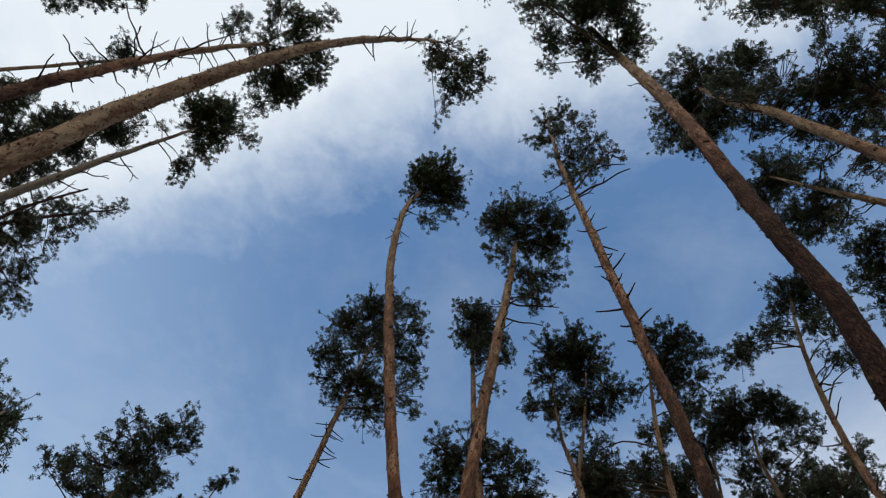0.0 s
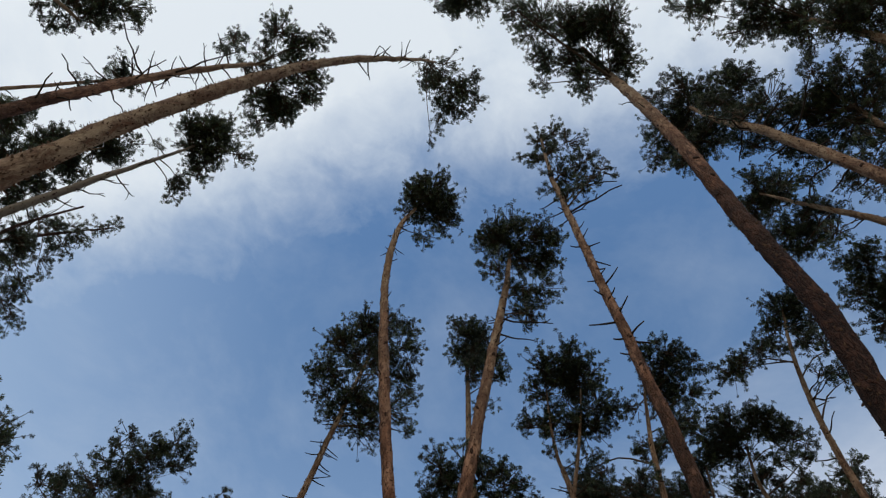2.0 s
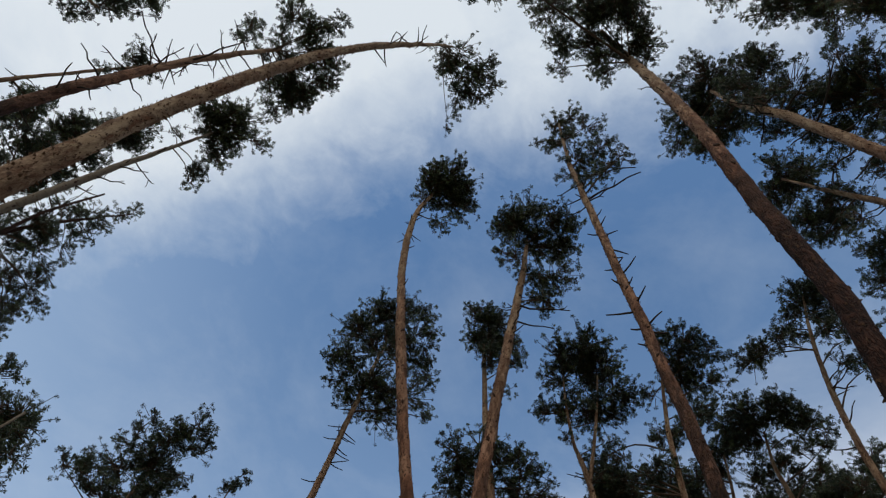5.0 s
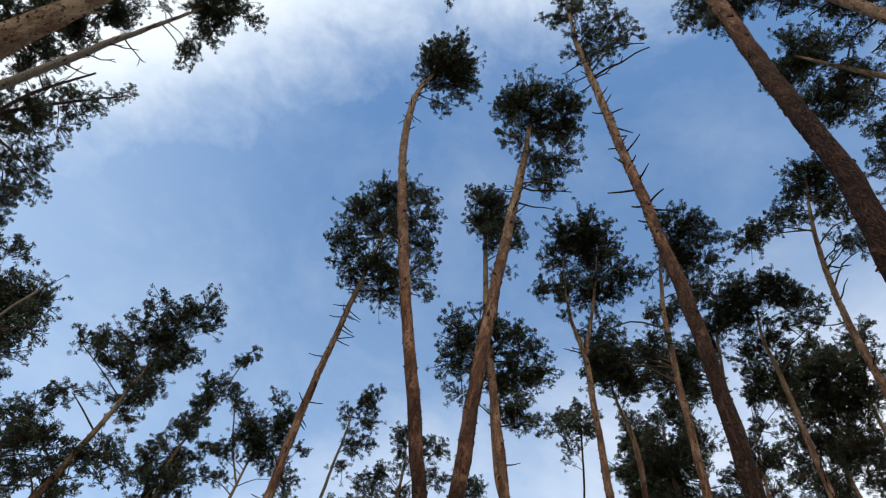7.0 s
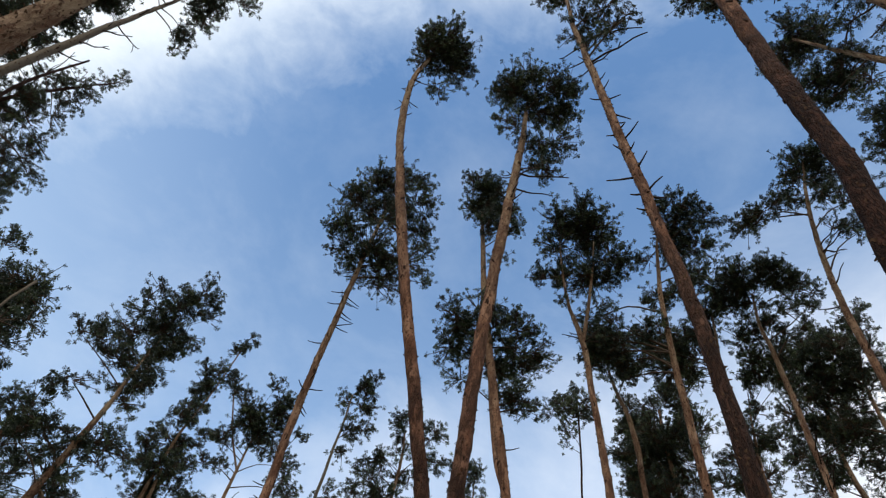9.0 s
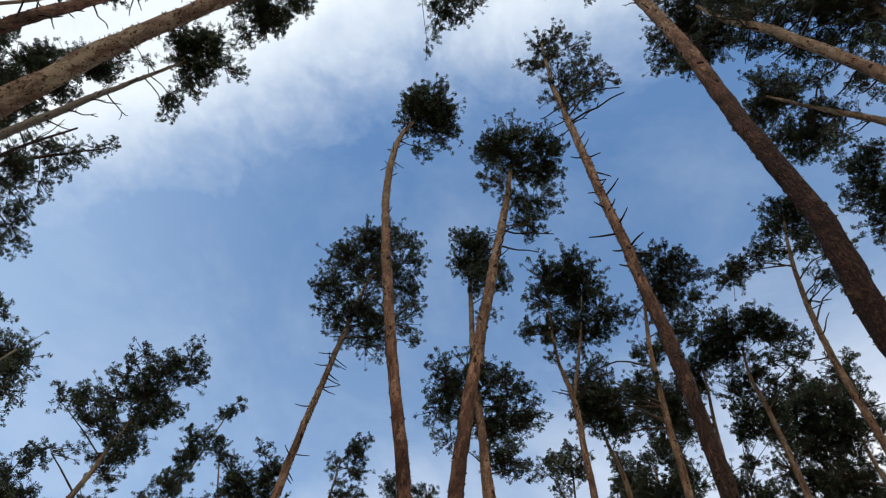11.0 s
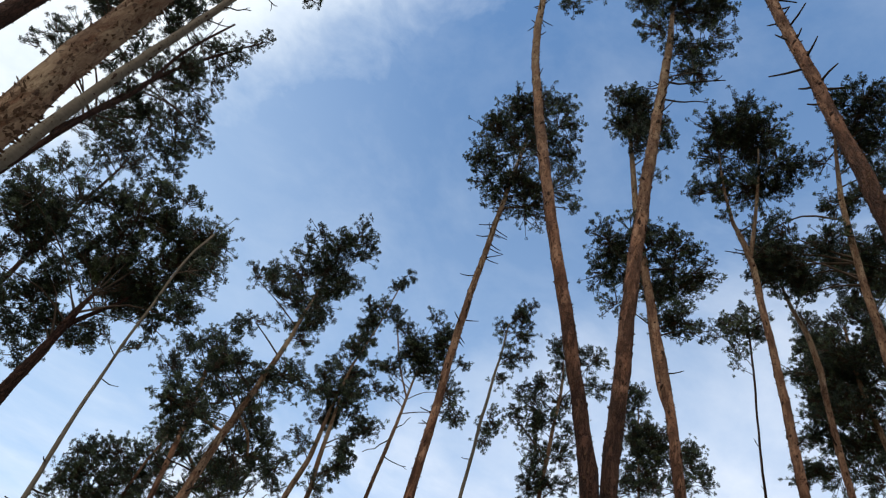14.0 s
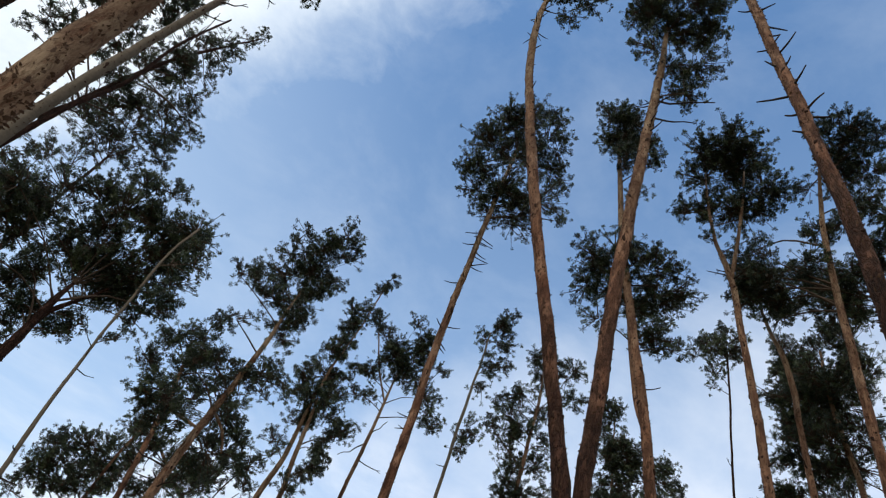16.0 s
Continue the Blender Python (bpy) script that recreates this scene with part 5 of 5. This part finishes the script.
pine('tall pine with an open high crown', (-13.14, -1.08),
     stem=[(0, 0, 0, 0.21), (0.03, 0.21, 2.03, 0.16), (0.13, 0.83, 8.47, 0.14), (0.51, 3.11, 16.94, 0.11), (0.59, 3.61, 18.27, 0.09), (0.69, 4.22, 19.65, 0.07), (0.8, 4.95, 21.04, 0.04)],
     sprays=[(0.18, 5.22, 20.7, 0.3), (0.96, 4.67, 21.3, 0.47), (1.86, 4.24, 21.81, 0.48), (1.31, 4.87, 21.62, 0.31), (2.15, 4.86, 21.9, 0.16), (0.61, 4.46, 20.75, 0.43), (1.07, 3.99, 21.6, 0.51), (0.72, 4.59, 19.4, 0.28)],
     dead=(3, 0.4, 0.5, 0.8), seed=37, dense=1.20)
pine('tall pine reaching overhead with a small crown', (-2.47, -2.9),
     stem=[(0, 0, 0, 0.12), (0, 0.03, 1.41, 0.09), (0, 0.11, 5.87, 0.08), (0, 0.42, 11.74, 0.07), (-0.13, 0.55, 16.95, 0.07), (0.02, 1.37, 23.6, 0.07)],
     sprays=[(0.76, 3, 23.39, 0.42), (0.44, 3.36, 23.64, 0.32), (1.19, 3.3, 23.97, 0.25), (0.41, 2.59, 23.45, 0.49), (1.17, 2.7, 23.65, 0.39), (-0.02, 3.14, 23.8, 0.25)],
     dead=(6, 0.5, 0.7, 0.95), seed=38)
pine('small distant pine with fine pale green foliage', (-10.39, 18.56),
     stem=[(0, 0, 0, 0.08), (0.01, 0.01, 1.01, 0.06), (0.05, 0.03, 4.21, 0.06), (0.19, 0.1, 8.41, 0.05), (0.22, 0.12, 9.7, 0.04), (0.32, 0.17, 11, 0.03), (0.46, 0.25, 12.04, 0.02)],
     sprays=[(-1.31, -0.74, 9.29, 0.26), (-0.72, -0.61, 8.95, 0.32), (-1.19, -0.49, 8.32, 0.32), (-0.42, -0.47, 9.75, 0.4), (-0.16, 0.16, 10, 0.41), (-0.1, -0.36, 8.75, 0.42), (0.59, 0.26, 9.37, 0.34), (-0.53, -0.25, 8.31, 0.32), (0.34, -0.01, 8.76, 0.36), (-1.52, -0.54, 7.87, 0.28), (-1.2, -0.38, 9.75, 0.3), (-0.25, 0.42, 9.57, 0.44), (-0.72, -0.11, 9.49, 0.37), (-1.03, -0.67, 8.67, 0.35), (0.36, 0.27, 10.28, 0.31)],
     dead=(6, 0.4, 0.2, 0.7), seed=39, dense=1.20)
pine('slim pine deep in the stand with loose dark foliage', (9.28, 10.88),
     stem=[(0, 0, 0, 0.081), (0.01, -0.01, 1.31, 0.063), (0.04, -0.04, 5.45, 0.054), (0.16, -0.14, 10.91, 0.045), (0.19, -0.16, 12.54, 0.045), (0.25, -0.22, 13.86, 0.036), (0.37, -0.32, 14.96, 0.018)],
     sprays=[(-0.15, -0.44, 13.89, 0.3), (0.44, -0.05, 13.71, 0.36), (-0.08, 0.41, 13.54, 0.34), (0.35, -0.18, 12.75, 0.34), (0.02, 0.29, 12.62, 0.35), (0.77, -0.54, 13.79, 0.25), (0.13, 0.17, 14.82, 0.21), (0.56, -0.29, 14.77, 0.23), (-0.62, 0.37, 12.65, 0.29), (-0.07, -1.4, 16.36, 0.4), (0.33, -1.18, 15.84, 0.42), (0.58, -1.81, 15.68, 0.38), (0.34, -0.64, 15.55, 0.36), (0.73, -1.4, 15.11, 0.37), (0.38, -2.12, 16.39, 0.3)],
     dead=(8, 0.35, 0.2, 0.7), seed=40, dense=1.30)
pine('low pine deep in the stand with dense fine foliage', (-2.69, 23.6),
     stem=[(0, 0, 0, 0.14), (-0.31, -0.11, 1.09, 0.11), (-1.25, -0.42, 4.56, 0.1), (-4.69, -1.58, 9.12, 0.09), (-5.9, -1.99, 10.31, 0.08), (-6.92, -2.33, 11.06, 0.06), (-8.08, -2.72, 12.04, 0.04)],
     sprays=[(-8.87, -2.78, 11.92, 0.4), (-7.91, -2.69, 11.41, 0.47), (-6.95, -2.39, 10.8, 0.46), (-8.44, -2.24, 10.8, 0.39), (-5.96, -2.46, 10.61, 0.41), (-5.48, -2.03, 11.44, 0.47), (-4.4, -2.25, 11.44, 0.38), (-3.95, -2.54, 12.75, 0.28), (-7.57, -2.05, 10.32, 0.46), (-8.41, -2.67, 12.2, 0.32), (-4.58, -2.38, 12.24, 0.31), (-7.2, -2.29, 11.9, 0.48), (-6.3, -1.91, 11.73, 0.48), (-5.34, -2.29, 12.04, 0.39), (-7.79, -2.69, 11.91, 0.35)],
     dead=(6, 0.5, 0.2, 0.7), seed=41, dense=1.20)
pine('dark pine deep in the stand with open layered foliage', (-7.87, 16.95),
     stem=[(0, 0, 0, 0.12), (-0.04, -0.02, 1.06, 0.09), (-0.16, -0.08, 4.43, 0.08), (-0.6, -0.3, 8.86, 0.07), (-0.8, -0.4, 10.44, 0.07), (-1.05, -0.54, 11.89, 0.05), (-1.28, -0.65, 12.94, 0.03)],
     sprays=[(-1.86, -0.72, 12.6, 0.4), (-1.29, -1.01, 12.99, 0.28), (-1.12, -0.37, 12, 0.4), (-1.15, -0.43, 11.18, 0.38), (-0.29, 0.05, 11.85, 0.34), (0.14, -0.42, 12.22, 0.25), (-0.25, -0.46, 10.72, 0.37), (0.52, -0.07, 11.09, 0.35), (0.76, 0.42, 11.93, 0.25), (-2.5, -1.27, 13.14, 0.25), (-0.73, -0.31, 12.81, 0.29), (-1.86, -1, 11.58, 0.38)],
     dead=(6, 0.5, 0.2, 0.7), seed=42, dense=1.2)
pine('pine at the far edge of the stand with full dark foliage', (13.14, 9.85),
     stem=[(0, 0, 0, 0.13), (-0.02, 0.01, 1.4, 0.11), (-0.05, 0.02, 6.1, 0.1), (-0.1, 0.03, 12.2, 0.08), (-0.12, 0.0, 15.1, 0.05), (-0.1, -0.1, 16.9, 0.03)],
     sprays=[(-0.79, -1.25, 17.19, 0.38), (0.12, -0.64, 17.31, 0.43), (-0.31, -0.27, 16.23, 0.41), (0.3, 0.47, 15.88, 0.37), (-0.29, -0.17, 17.27, 0.36), (-0.78, 0.34, 16.77, 0.42), (-1.03, 1.0, 16.41, 0.43), (0.42, 1.0, 15.58, 0.49), (-0.21, 1.3, 14.89, 0.44), (-0.88, 1.5, 15.92, 0.39), (0.17, 1.1, 14.26, 0.5), (-0.63, 1.2, 15.57, 0.39), (0.72, -0.16, 16.65, 0.43), (0.81, 0.6, 15.08, 0.46), (-1.13, -0.62, 17.02, 0.45)],
     dead=(6, 0.5, 0.4, 0.8), seed=43, dense=0.85)
